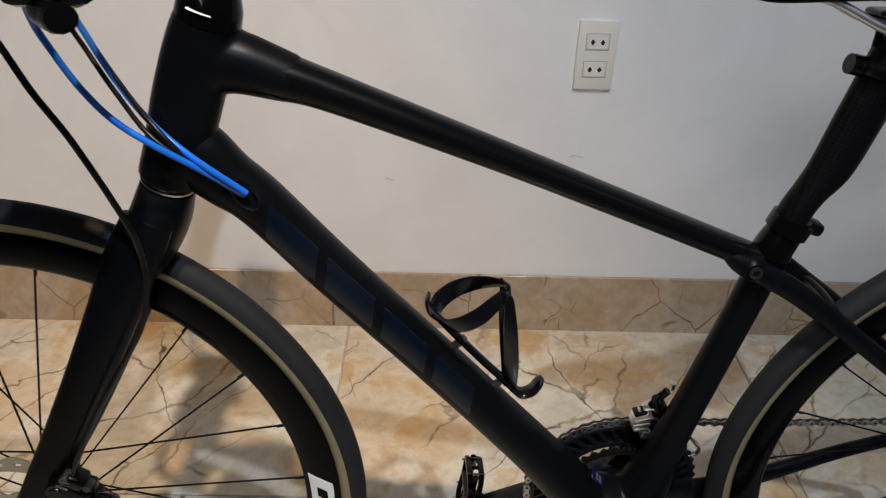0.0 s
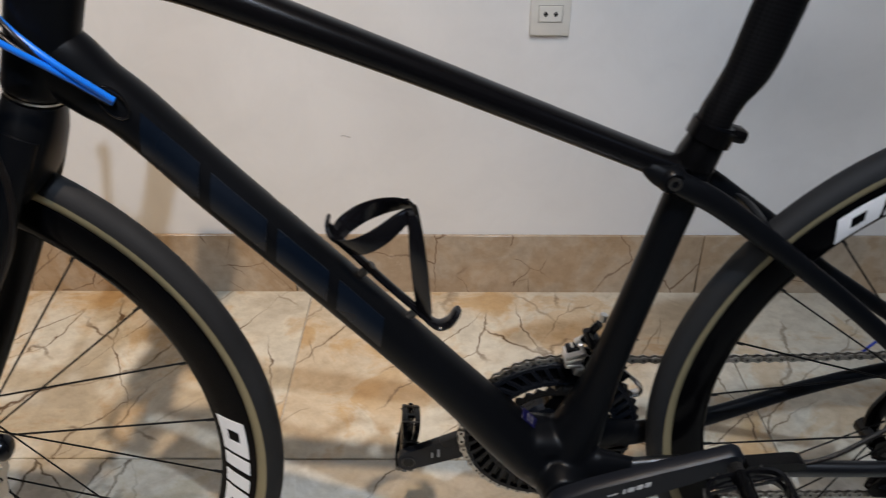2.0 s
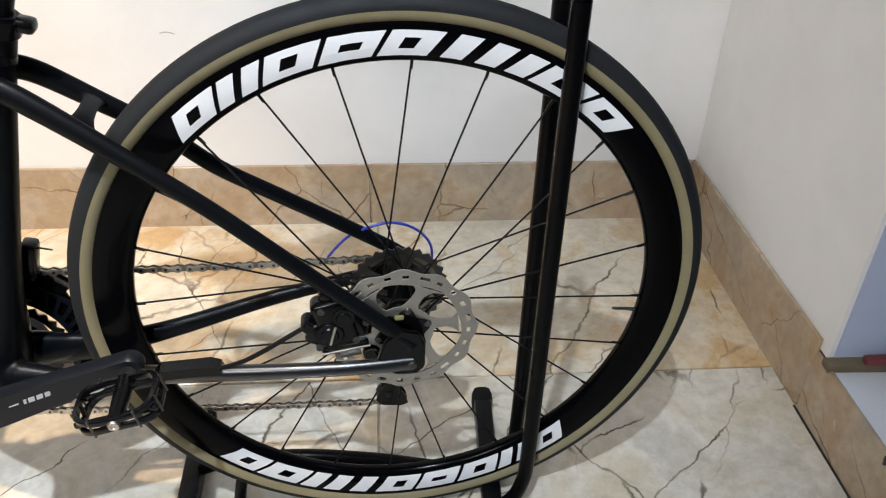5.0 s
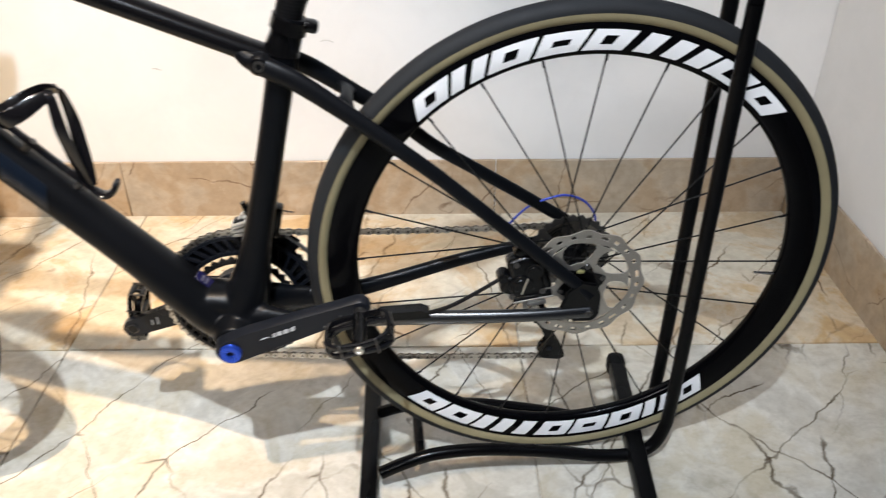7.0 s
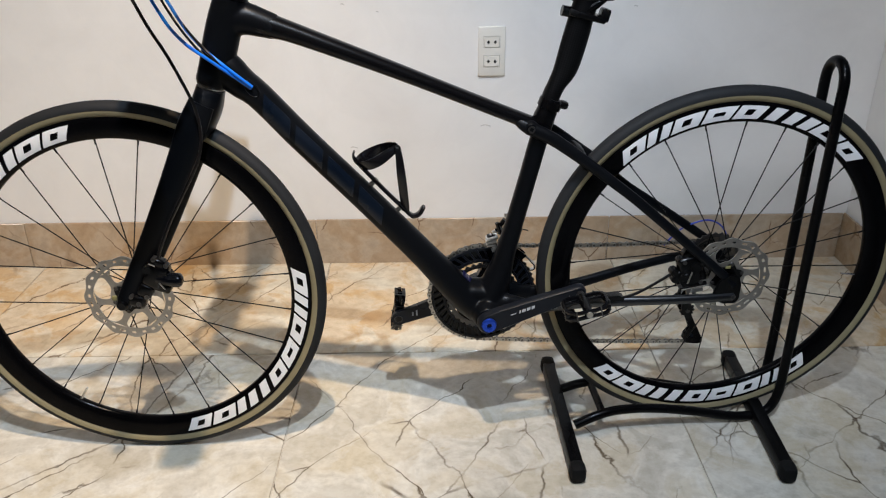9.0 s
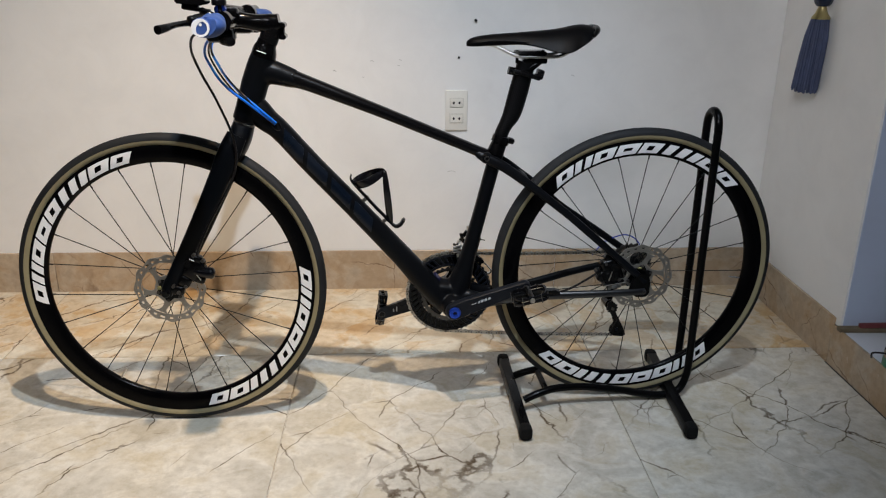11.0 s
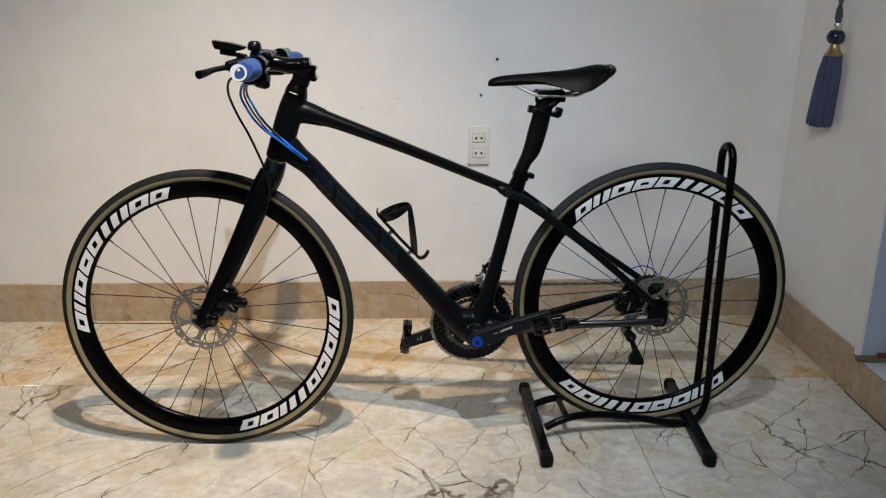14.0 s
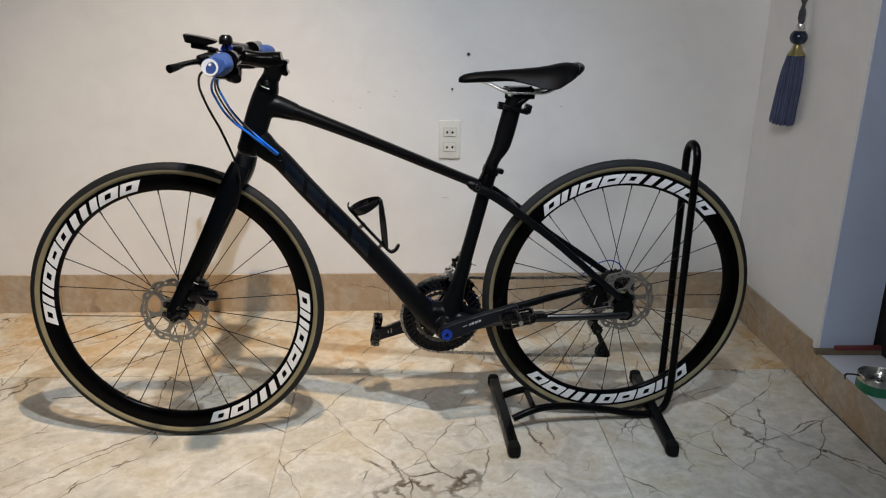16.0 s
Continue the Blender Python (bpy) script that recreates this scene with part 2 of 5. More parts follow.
M_WOOD = surface("worn_wood", (0.13, 0.10, 0.06), 0.7, vary=0.3)
M_CARBON = surface("weave_carbon", (0.005, 0.005, 0.0055), 0.34, vary=0.5, grain=420, bump=0.2, spec=0.11)


def weave(m, size):
    """Crossing tows: alternate small squares of a lighter, glossier black."""
    nt, b = m.node_tree, m.node_tree.nodes["Principled BSDF"]
    tc = nt.nodes.new("ShaderNodeTexCoord").outputs["Object"]
    mp = nt.nodes.new("ShaderNodeMapping")
    mp.inputs["Rotation"].default_value = (0, radians(31), 0)
    mp.inputs["Scale"].default_value = (1.0, 0.02, 1.0)
    nt.links.new(tc, mp.inputs[0])
    ck = nt.nodes.new("ShaderNodeTexChecker")
    ck.inputs["Scale"].default_value = 1 / size
    nt.links.new(mp.outputs[0], ck.inputs["Vector"])
    ck.inputs["Color1"].default_value, ck.inputs["Color2"].default_value = (0.0022, 0.0022, 0.0024, 1), (0.0052, 0.0052, 0.0058, 1)
    nt.links.new(ck.outputs["Color"], b.inputs["Base Color"])


weave(M_CARBON, 0.0026)
M_SMUDGE = surface("pencil_smudge", (0.50, 0.49, 0.47), 0.8)


# ---- shape helpers ----
def finish(me, angle=38):
    for p in me.polygons:
        p.use_smooth = True
    me.set_sharp_from_angle(angle=radians(angle))


def mesh_of(name, bm, material, angle=38):
    bmesh.ops.recalc_face_normals(bm, faces=bm.faces)
    me = bpy.data.meshes.new(name)
    bm.to_mesh(me)
    bm.free()
    me.materials.append(material)
    finish(me, angle)
    return me


def part(name, bm, material, parent=None, label="", angle=38):
    ob = new(name, mesh_of(name, bm, material, angle))
    if parent is not None:
        ob.parent = parent
    return tagged(ob, label) if label else ob


def share(name, me, parent, m=None):
    ob = new(name, me)
    ob.parent = parent
    if m is not None:
        ob.matrix_local = m
    return ob


def thing(name, label, category, m=None, group="", kind=""):
    ob = new(name)
    ob.empty_display_size = 0.05
    if m is not None:
        ob.matrix_world = m
    return tagged(ob, label, category, group, kind)


def spline(pts, per=6):
    """Points along a smooth line through pts (tuples of any length)."""
    a = [np.array(p, float) for p in pts]
    a = [2 * a[0] - a[1]] + a + [2 * a[-1] - a[-2]]
    out = []
    for i in range(1, len(a) - 2):
        p0, p1, p2, p3 = a[i - 1:i + 3]
        for k in range(per):
            t = k / per
            out.append(0.5 * (2 * p1 + (p2 - p0) * t + (2 * p0 - 5 * p1 + 4 * p2 - p3) * t * t + (3 * p1 - p0 - 3 * p2 + p3) * t ** 3))
    out.append(a[-2])
    return out


def sweep(bm, pts, ra, rb=None, n=14, up=(0, 1, 0), caps=True, power=2.0):
    """A tube along pts. ra, rb: its half height and its half width along up; numbers, or one for each point."""
    pts = [Vector(p[:3]) for p in pts]
    ra = ra if hasattr(ra, "__len__") else [ra] * len(pts)
    rb = ra if rb is None else rb if hasattr(rb, "__len__") else [rb] * len(pts)
    rings = []
    for i, p in enumerate(pts):
        tan = (pts[min(i + 1, len(pts) - 1)] - pts[max(i - 1, 0)]).normalized()
        u = Vector(up)
        b = (u - tan * u.dot(tan)).normalized()
        c = b.cross(tan)
        ring = []
        for k in range(n):
            a = 2 * math.pi * k / n
            ca, sa = math.cos(a), math.sin(a)
            ca = math.copysign(abs(ca) ** (2 / power), ca)
            sa = math.copysign(abs(sa) ** (2 / power), sa)
            ring.append(bm.verts.new(p + c * ra[i] * ca + b * rb[i] * sa))
        rings.append(ring)
    for r, s in zip(rings, rings[1:]):
        for k in range(n):
            bm.faces.new((r[k], r[(k + 1) % n], s[(k + 1) % n], s[k]))
    if caps:
        bm.faces.new(rings[0][::-1])
        bm.faces.new(rings[-1])
    return bm


def tube(pts, ra, rb=None, n=14, up=(0, 1, 0), per=6, power=2.0):
    """A smooth tube; where the radii are lists they follow the points."""
    if hasattr(ra, "__len__"):
        rb = rb if rb is not None else ra
        rb = rb if hasattr(rb, "__len__") else [rb] * len(pts)
        s = spline([(*p, a, b) for p, a, b in zip(pts, ra, rb)], per)
        return sweep(bmesh.new(), s, [q[3] for q in s], [q[4] for q in s], n, up, power=power)
    return sweep(bmesh.new(), spline(pts, per), ra, rb, n, up, power=power)


def lathe(bm, profile, centre=(0, 0, 0), n=48, closed=False):
    """Turns profile [(radius, along y)] round the y axis through centre."""
    rings = []
    for r, y in profile:
        if r < 1e-6:
            rings.append([bm.verts.new((centre[0], centre[1] + y, centre[2]))])
        else:
            rings.append([bm.verts.new((centre[0] + r * math.cos(2 * math.pi * k / n), centre[1] + y, centre[2] + r * math.sin(2 * math.pi * k / n))) for k in range(n)])
    pairs = list(zip(rings, rings[1:])) + ([(rings[-1], rings[0])] if closed else [])
    for a, b in pairs:
        for k in range(n):
            j = (k + 1) % n
            if len(a) == 1 and len(b) == 1:
                continue
            if len(a) == 1:
                bm.faces.new((a[0], b[j], b[k]))
            elif len(b) == 1:
                bm.faces.new((a[k], a[j], b[0]))
            else:
                bm.faces.new((a[k], a[j], b[j], b[k]))
    return bm


def box(bm, centre, size, bevel=0.0, turn=None, seg=2):
    made = bmesh.ops.create_cube(bm, size=1.0)["verts"]
    bmesh.ops.scale(bm, vec=size, verts=made)
    if bevel:
        edges = list({e for v in made for e in v.link_edges})
        res = bmesh.ops.bevel(bm, geom=edges, offset=bevel, segments=seg, affect="EDGES", profile=0.5)
        made = list({v for f in res["faces"] for v in f.verts} | {v for v in made if v.is_valid})
    if turn is not None:
        bmesh.ops.transform(bm, matrix=turn, verts=made)
    bmesh.ops.translate(bm, vec=centre, verts=made)
    return made


def prism(bm, outline, y0, y1):
    """A plate with the outline [(x, z)] from y0 to y1."""
    a = [bm.verts.new((x, y0, z)) for x, z in outline]
    b = [bm.verts.new((x, y1, z)) for x, z in outline]
    bm.faces.new(a)
    bm.faces.new(b[::-1])
    for i in range(len(a)):
        j = (i + 1) % len(a)
        bm.faces.new((a[i], b[i], b[j], a[j]))
    return bm


def ring_piece(bm, r0, r1, a0, a1, y0, y1, centre=(0, 0), steps=8):
    """A piece of a flat ring in the xz plane between two radii and two angles in degrees; r0, r1 may be functions of the angle."""
    f0 = r0 if callable(r0) else lambda a: r0
    f1 = r1 if callable(r1) else lambda a: r1
    rows = []
    for i in range(steps + 1):
        a = radians(a0 + (a1 - a0) * i / steps)
        c, s = math.cos(a), math.sin(a)
        rows.append([bm.verts.new((centre[0] + r * c, y, centre[1] + r * s)) for r, y in ((f0(a), y0), (f1(a), y0), (f1(a), y1), (f0(a), y1))])
    for p, q in zip(rows, rows[1:]):
        for k in range(4):
            bm.faces.new((p[k], p[(k + 1) % 4], q[(k + 1) % 4], q[k]))
    if abs(a1 - a0) < 359.9:
        bm.faces.new(rows[0][::-1])
        bm.faces.new(rows[-1])
    return bm


def rod(bm, a, b, r, n=8, r2=None):
    a, b = Vector(a), Vector(b)
    up = (0, 0, 1) if abs((b - a).normalized().z) < 0.9 else (1, 0, 0)
    return sweep(bm, [a, b], [r, r2 if r2 else r], None, n, up)


# ---- the room ----
YW, YS, XS, HS, XW = 0.7938, 0.7861, 1.0386, 0.1334, 1.0460
END_Y = 0.213      # where the side wall ends at the opening
LEDGE = 0.108


def slab(name, lo, hi, material, label="", category="", bevel=0.0):
    bm = bmesh.new()
    c = [(a + b) / 2 for a, b in zip(lo, hi)]
    box(bm, (0, 0, 0), [b - a for a, b in zip(lo, hi)], bevel)
    ob = part(name, bm, material)
    ob.location = c
    return tagged(ob, label, category or name.split("_")[0], kind="structure")


slab("wall_north", (-4.6, YW, 0), (2.6, YW + 0.12, 2.7), M_WALL, "white painted plaster wall with scuffs and marks", "wall")
slab("wall_east", (XW, END_Y, HS - 0.02), (1.205, YW - 0.003, 2.7), M_WALL, "white painted wall ending at an opening", "wall")
# west, south and far east walls are unseen, added to close the room
slab("wall_west", (-4.6, -6.1, 0), (-4.48, YW - 0.003, 2.7), M_WALL_UNSEEN, "added unseen wall, dark beige to cut bounced light", "wall")
slab("wall_south", (-4.48, -6.1, 0), (2.6, -5.98, 2.7), M_WALL_UNSEEN, "added unseen wall, dark beige to cut bounced light", "wall")
slab("wall_far_east", (2.48, -5.98, 0), (2.6, YW - 0.003, 2.7), M_REVEAL_SHADED, "added unseen wall closing the next space", "wall")
slab("ceiling", (-4.6, -6.1, 2.7), (2.6, YW + 0.12, 2.8), M_CEIL_UNSEEN, "added unseen ceiling, greyed to cut bounced light", "ceiling")
# lining of the opening at the end of the side wall, coloured as dimly blue-lit
slab("trim_reveal", (XW + 0.006, END_Y - 0.004, LEDGE), (1.203, END_Y - 0.0005, 2.69), M_REVEAL_SHADED, "reveal of an opening, dim bluish light put into its colour", "trim")

floor = slab("floor", (-4.48, -5.98, -0.06), (XS + 0.02, YW, -0.004), M_GROUT, "polished cream marble tile floor with brown veins", "floor")


def tile_mesh(w, d, h, material):
    bm = bmesh.new()
    box(bm, (0, 0, 0), (w, d, h), 0.0012, seg=1)
    return mesh_of("tile", bm, material)


# tiles of 0.8 m, cut along the walls
xs = [-4.48, -4.4, -3.6, -2.8, -2.0, -1.197, -0.394, 0.400, XS + 0.012]
ys = [-5.97, -5.276, -4.476, -3.676, -2.876, -2.076, -1.276, -0.476, 0.324, YS + 0.004]
for i in range(len(xs) - 1):
    for j in range(len(ys) - 1):
        w, d = xs[i + 1] - xs[i] - 0.0022, ys[j + 1] - ys[j] - 0.0022
        m = Matrix.Translation(Vector(((xs[i] + xs[i + 1]) / 2, (ys[j] + ys[j + 1]) / 2, -0.006)) - floor.location)
        share("tile", tile_mesh(w, d, 0.012, M_TILE_WARM if j == len(ys) - 2 else M_TILE), floor, m)

# marble skirting: pieces along the back wall, the side wall and the face of the ledge
skirt = thing("baseboard", "tan marble skirting tiles with dark veins along the walls", "baseboard", kind="structure")


def skirt_piece(lo, hi):
    bm = bmesh.new()
    box(bm, (0, 0, 0), [b - a for a, b in zip(lo, hi)], 0.0015, seg=1)
    ob = part("skirting_tile", bm, M_SKIRT, skirt)
    ob.location = [(a + b) / 2 for a, b in zip(lo, hi)]


bx = [-4.48, -3.63, -2.83, -2.03, -1.232, -0.426, 0.387, XS - 0.001]
for a, b in zip(bx, bx[1:]):
    skirt_piece((a + 0.0008, YS, -0.004), (b - 0.0008, YW - 0.0005, HS))
skirt_piece((XS, 0.2345, -0.004), (XW - 0.0005, YS + 0.006, HS))
skirt_piece((XS, -0.565, -0.004), (XW - 0.0005, 0.2330, LEDGE + 0.004))
skirt_piece((XS, -1.365, -0.004), (XW - 0.0005, -0.5665, LEDGE + 0.004))
slab("ledge", (XW, -5.97, -0.05), (2.47, END_Y - 0.004, LEDGE), M_LEDGE, "raised pale tiled floor of the next space", "ledge", 0.002)

slab("trim_joint", (XS - 0.0035, -5.97, -0.003), (XS, 0.236, 0.0008), M_DARK, "dark open joint between the floor and the ledge", "trim")

# plain black slab added for an unidentified dark area in the next space
slab("door_1", (1.215, 0.10, LEDGE), (1.80, END_Y + 0.30, 2.1), M_DARK, "plain black slab beside the opening", "door", 0.004)


# ---- wall socket ----
def wall_socket():
    root = thing("wall_socket", "cream plastic double two-pin wall socket", "socket", Matrix.Translation((0.0528, YW, 0.5898)))
    bm = bmesh.new()
    box(bm, (0, -0.0045, 0), (0.0680, 0.009, 0.1225), 0.0028, seg=2)
    part("plate", bm, M_SOCKET, root)
    for z in (0.024, -0.024):
        bm = bmesh.new()
        box(bm, (0, -0.0098, z), (0.038, 0.003, 0.026), 0.0012, seg=1)
        insert = part("insert", bm, M_SOCKET, root)
        bm = bmesh.new()
        for x in (-0.0085, 0.0085):
            box(bm, (x, -0.0114, z), (0.0040, 0.0010, 0.0085), 0.0003, seg=1)
            box(bm, (x, -0.0115, z), (0.0075, 0.0006, 0.0030))
        part("slot", bm, M_DARK, insert)
        bm = bmesh.new()
        for sx, sz, w, h in ((0, 0.0142, 0.041, 0.001), (0, -0.0142, 0.041, 0.001), (0.0202, 0, 0.001, 0.0294), (-0.0202, 0, 0.001, 0.0294)):
            box(bm, (sx, -0.0092, z + sz), (w, 0.0008, h))
        part("seam", bm, M_SEAM, insert)


wall_socket()


def wall_marks():
    # nails and small smudges on the plaster
    for x, z, r in ((0.107, 0.857, 0.0046), (0.058, 0.749, 0.0036)):
        bm = bmesh.new()
        lathe(bm, [(0, -0.007), (r * 0.8, -0.0065), (r, -0.004), (r * 0.6, 0.001), (0, 0.001)], n=12)
        ob = part("wall_nail", bm, M_DARK)
        ob.matrix_world = pose(x, YW, z)
        tagged(ob, "small dark nail head in the white wall", "nail", "nails in the wall")
    rnd = random.Random(4)
    for x, z, w in ((0.041, 0.394, 0.026), (-0.307, 0.339, 0.018), (-0.2035, 0.7364, 0.012), (-0.1184, 0.7405, 0.008), (-0.3156, 0.7076, 0.009), (-0.231, 0.6886, 0.007), (0.408, 0.6958, 0.010), (-0.124, 0.7246, 0.006)):
        bm = bmesh.new()
        pts = [(x + w * (k / 4 - 0.5), YW - 0.0006, z + w * 0.16 * math.sin(k * 0.8 + rnd.random())) for k in range(5)]
        sweep(bm, pts, 0.0010, 0.0008, 6)
        tagged(part("wall_scratch", bm, M_SMUDGE), "short grey scratch on the white wall", "scratch", "scratches on the wall")


wall_marks()


# ---- the bicycle: x runs to the rear from the rear hub, y away from the near side, z up ----
HUB_Z, WB, R = 0.338, -1.0610, 0.338
BIKE = pose(0.4306, 0.0895, 0, 0, 0, 3.70)
BB = (-0.4345, 0.0, 0.272)
bike = thing("bicycle", "satin black flat-bar bicycle with tan-wall tyres on a stand", "bicycle", BIKE)
# the steered parts turn about the steering axis
AXIS_P, AXIS_D = Vector((-0.880, 0, 0.697)), Vector((0.048, 0, 0.133)).normalized()
def turned_about_axis(deg):
    return Matrix.Translation(AXIS_P) @ Matrix.Rotation(radians(deg), 4, AXIS_D) @ Matrix.Translation(-AXIS_P)


STEER, BAR_TURN = turned_about_axis(-4.6), turned_about_axis(-2.2)


def steered(ob):
    ob.matrix_local = STEER
    return ob


def on_bar(ob):
    ob.matrix_local = BAR_TURN
    return ob


def melt(ob, rounds):
    """Run the pieces of a mesh together into one smooth moulded form."""
    join = ob.modifiers.new("join", "REMESH")
    join.mode, join.voxel_size, join.use_smooth_shade = "VOXEL", 0.0022, True
    ease = ob.modifiers.new("ease", "SMOOTH")
    ease.factor, ease.iterations = 0.5, rounds


# frame
# the head tube runs out into the top tube and the down tube
bm = bmesh.new()
sweep(bm, spline([(-0.879, 0, 0.701), (-0.865, 0, 0.735), (-0.852, 0, 0.775), (-0.838, 0, 0.815), (-0.829, 0, 0.838)], 5), [0.0245 + 0.0034 * math.sin(math.pi * k / 20) for k in range(21)], 0.0250, 28)
sweep(bm, spline([(-0.850, 0, 0.804), (-0.815, 0, 0.8020), (-0.790, 0, 0.7948), (-0.768, 0, 0.7873)], 4), [0.0300 + (0.0190 - 0.0300) * (k / 12) ** 0.8 for k in range(13)], [0.0240 - 0.0040 * k / 12 for k in range(13)], 28)
sweep(bm, spline([(-0.866, 0, 0.735), (-0.8500, 0, 0.7215), (-0.8300, 0, 0.7022), (-0.812, 0, 0.6865)], 4), [0.0285 - 0.0063 * k / 12 for k in range(13)], [0.0230 + 0.0016 * k / 12 for k in range(13)], 28)
head = part("head_tube", bm, M_FRAME, bike)
melt(head, 10)
part("top_tube", tube([(-0.815, 0, 0.8010), (-0.795, 0, 0.7955), (-0.775, 0, 0.7895), (-0.735, 0, 0.7757), (-0.600, 0, 0.7217), (-0.480, 0, 0.6713), (-0.380, 0, 0.6290), (-0.335, 0, 0.610)], [0.0140, 0.0180, 0.0180, 0.0152, 0.0125, 0.0116, 0.0116, 0.0130], [0.022, 0.021, 0.020, 0.0185, 0.0175, 0.0165, 0.0160, 0.0160], n=24, power=2.4), M_TOP, bike)
part("down_tube", tube([(-0.866, 0, 0.735), (-0.8500, 0, 0.7220), (-0.8300, 0, 0.7022), (-0.8033, 0, 0.6785), (-0.7430, 0, 0.6074), (-0.6500, 0, 0.5036), (-0.5495, 0, 0.3885), (-0.491, 0, 0.3180), (-0.445, 0, 0.268)], [0.0280, 0.0290, 0.0250, 0.0222, 0.0222, 0.0228, 0.0240, 0.0270, 0.0265], [0.0225, 0.0235, 0.0245, 0.0250, 0.0250, 0.0255, 0.0275, 0.033, 0.036], n=28, power=2.15), M_FRAME, bike)
part("seat_tube", tube([(-0.326, 0, 0.662), (-0.3330, 0, 0.640), (-0.3455, 0, 0.593), (-0.370, 0, 0.492), (-0.395, 0, 0.392), (-0.413, 0, 0.320), (-0.430, 0, 0.268)], [0.0160, 0.0160, 0.0157, 0.0157, 0.0175, 0.0250, 0.0310], [0.0165, 0.0165, 0.0165, 0.0175, 0.0205, 0.0300, 0.0400], n=24), M_FRAME, bike)
# the bottom bracket: one moulded lump that runs out into the tubes round it
bm = bmesh.new()
lathe(bm, [(0, -0.054), (0.0215, -0.053), (0.0240, -0.046), (0.0275, -0.036), (0.0285, 0.0), (0.0275, 0.034), (0.0245, 0.041), (0, 0.043)], BB, 32)
sweep(bm, [(-0.520, 0, 0.352), (-0.491, 0, 0.318), (-0.468, 0, 0.292), (-0.445, 0, 0.270)], [0.0235, 0.0272, 0.0290, 0.0285], [0.028, 0.0335, 0.0365, 0.037], 28)
sweep(bm, [(-0.398, 0, 0.378), (-0.408, 0, 0.345), (-0.418, 0, 0.312), (-0.430, 0, 0.275)], [0.0165, 0.0215, 0.0270, 0.0310], [0.0205, 0.0265, 0.0325, 0.0390], 28)
sweep(bm, [(-0.484, 0, 0.318), (-0.462, 0, 0.311), (-0.440, 0, 0.306), (-0.416, 0, 0.308)], [0.010, 0.018, 0.020, 0.016], [0.022, 0.0285, 0.0290, 0.024], 28)
for s in (-1, 1):
    sweep(bm, [(-0.425, s * 0.018, 0.282), (-0.395, s * 0.025, 0.284), (-0.362, s * 0.0285, 0.281), (-0.340, s * 0.030, 0.281)], [0.026, 0.0245, 0.0180, 0.0145], [0.018, 0.0150, 0.0105, 0.008], 20)
lump = part("bottom_bracket_shell", bm, M_FRAME, bike)
melt(lump, 14)
for s in (-1, 1):
    up, out = (0.0, 0.0) if s < 0 else (0.0045, 0.004)
    tail = [(-0.126, -0.0480, 0.4450), (-0.069, -0.0555, 0.3960), (-0.010, -0.0630, 0.3450), (0.008, -0.0655, 0.3280)] if s < 0 else [(-0.126, 0.0480, 0.4520), (-0.069, 0.0555, 0.4120), (-0.010, 0.0630, 0.3695), (0.008, 0.0655, 0.3560)]
    top = [(-0.390, s * 0.0085, 0.6320), (-0.374, s * 0.0142, 0.6210), (-0.352, s * 0.0190, 0.6110), (-0.322, s * 0.0235 + out, 0.5960 + up), (-0.272, s * 0.0300 + out, 0.5610 + up), (-0.229, s * 0.0360 + out, 0.5290 + up), (-0.179, s * 0.0410, 0.4900)]
    part("seat_stay", tube(top + tail, [0.0050, 0.0100, 0.0115, 0.0112, 0.0100, 0.0092, 0.0088, 0.0086, 0.0084, 0.0082, 0.0075], [0.004, 0.0070, 0.0080, 0.0080, 0.0074, 0.0070, 0.0066, 0.0064, 0.0062, 0.0058, 0.005], n=16), M_FRAME, bike)
    run = [(-0.412, s * 0.024, 0.276), (-0.370, s * 0.029, 0.2800), (-0.320, s * 0.031, 0.2860), (-0.250, s * 0.044, 0.2945), (-0.150, s * 0.058, 0.3005), (-0.060, s * 0.066, 0.3040), (0.008, s * 0.0675, 0.3065)] if s < 0 else [(-0.412, 0.024, 0.276), (-0.370, 0.028, 0.2770), (-0.320, 0.031, 0.2795), (-0.250, 0.040, 0.2890), (-0.150, 0.054, 0.3090), (-0.060, 0.063, 0.3240), (0.004, 0.0665, 0.3340)]
    part("chain_stay", tube(run, [0.019, 0.0175, 0.0150, 0.0112, 0.0092, 0.0086, 0.0086], [0.012, 0.010, 0.009, 0.0085, 0.0078, 0.0070, 0.006], n=20), M_STAY if s < 0 else M_FRAME, bike)
    bm = bmesh.new()
    prism(bm, [(-0.032, 0.306), (-0.010, 0.292), (0.012, 0.2915), (0.0200, 0.300), (0.0205, 0.330), (0.014, 0.347), (-0.004, 0.352), (-0.022, 0.338)], s * 0.0630, s * 0.0690)
    bmesh.ops.bevel(bm, geom=list(bm.edges), offset=0.0018, segments=2, affect="EDGES")
    drop = part("dropout", bm, M_PART, bike)
    bm = bmesh.new()
    lathe(bm, [(0, s * 0.0712), (0.0024, s * 0.0712), (0.0024, s * 0.0735), (0.0045, s * 0.0735), (0.0055, s * 0.072), (0.0062, s * 0.067), (0, s * 0.067)], (0.006, 0, 0.3065 if s < 0 else HUB_Z), 20)
    part("axle_bolt", bm, M_COG, drop)
# bridge between the seat stays
part("stay_bridge", tube([(-0.277, -0.030, 0.5675), (-0.275, -0.014, 0.5730), (-0.275, 0.014, 0.5740), (-0.277, 0.034, 0.5715)], [0.0045, 0.0038, 0.0038, 0.0045], [0.015, 0.0085, 0.0085, 0.015], n=14, up=(0.82, 0, -0.57)), M_FRAME, bike)
bm = bmesh.new()
rod(bm, (-0.287, 0.030, 0.580), (-0.287, 0.0340, 0.5870), 0.0024, 10)
part("bridge_bolt", bm, M_STEEL, bike)
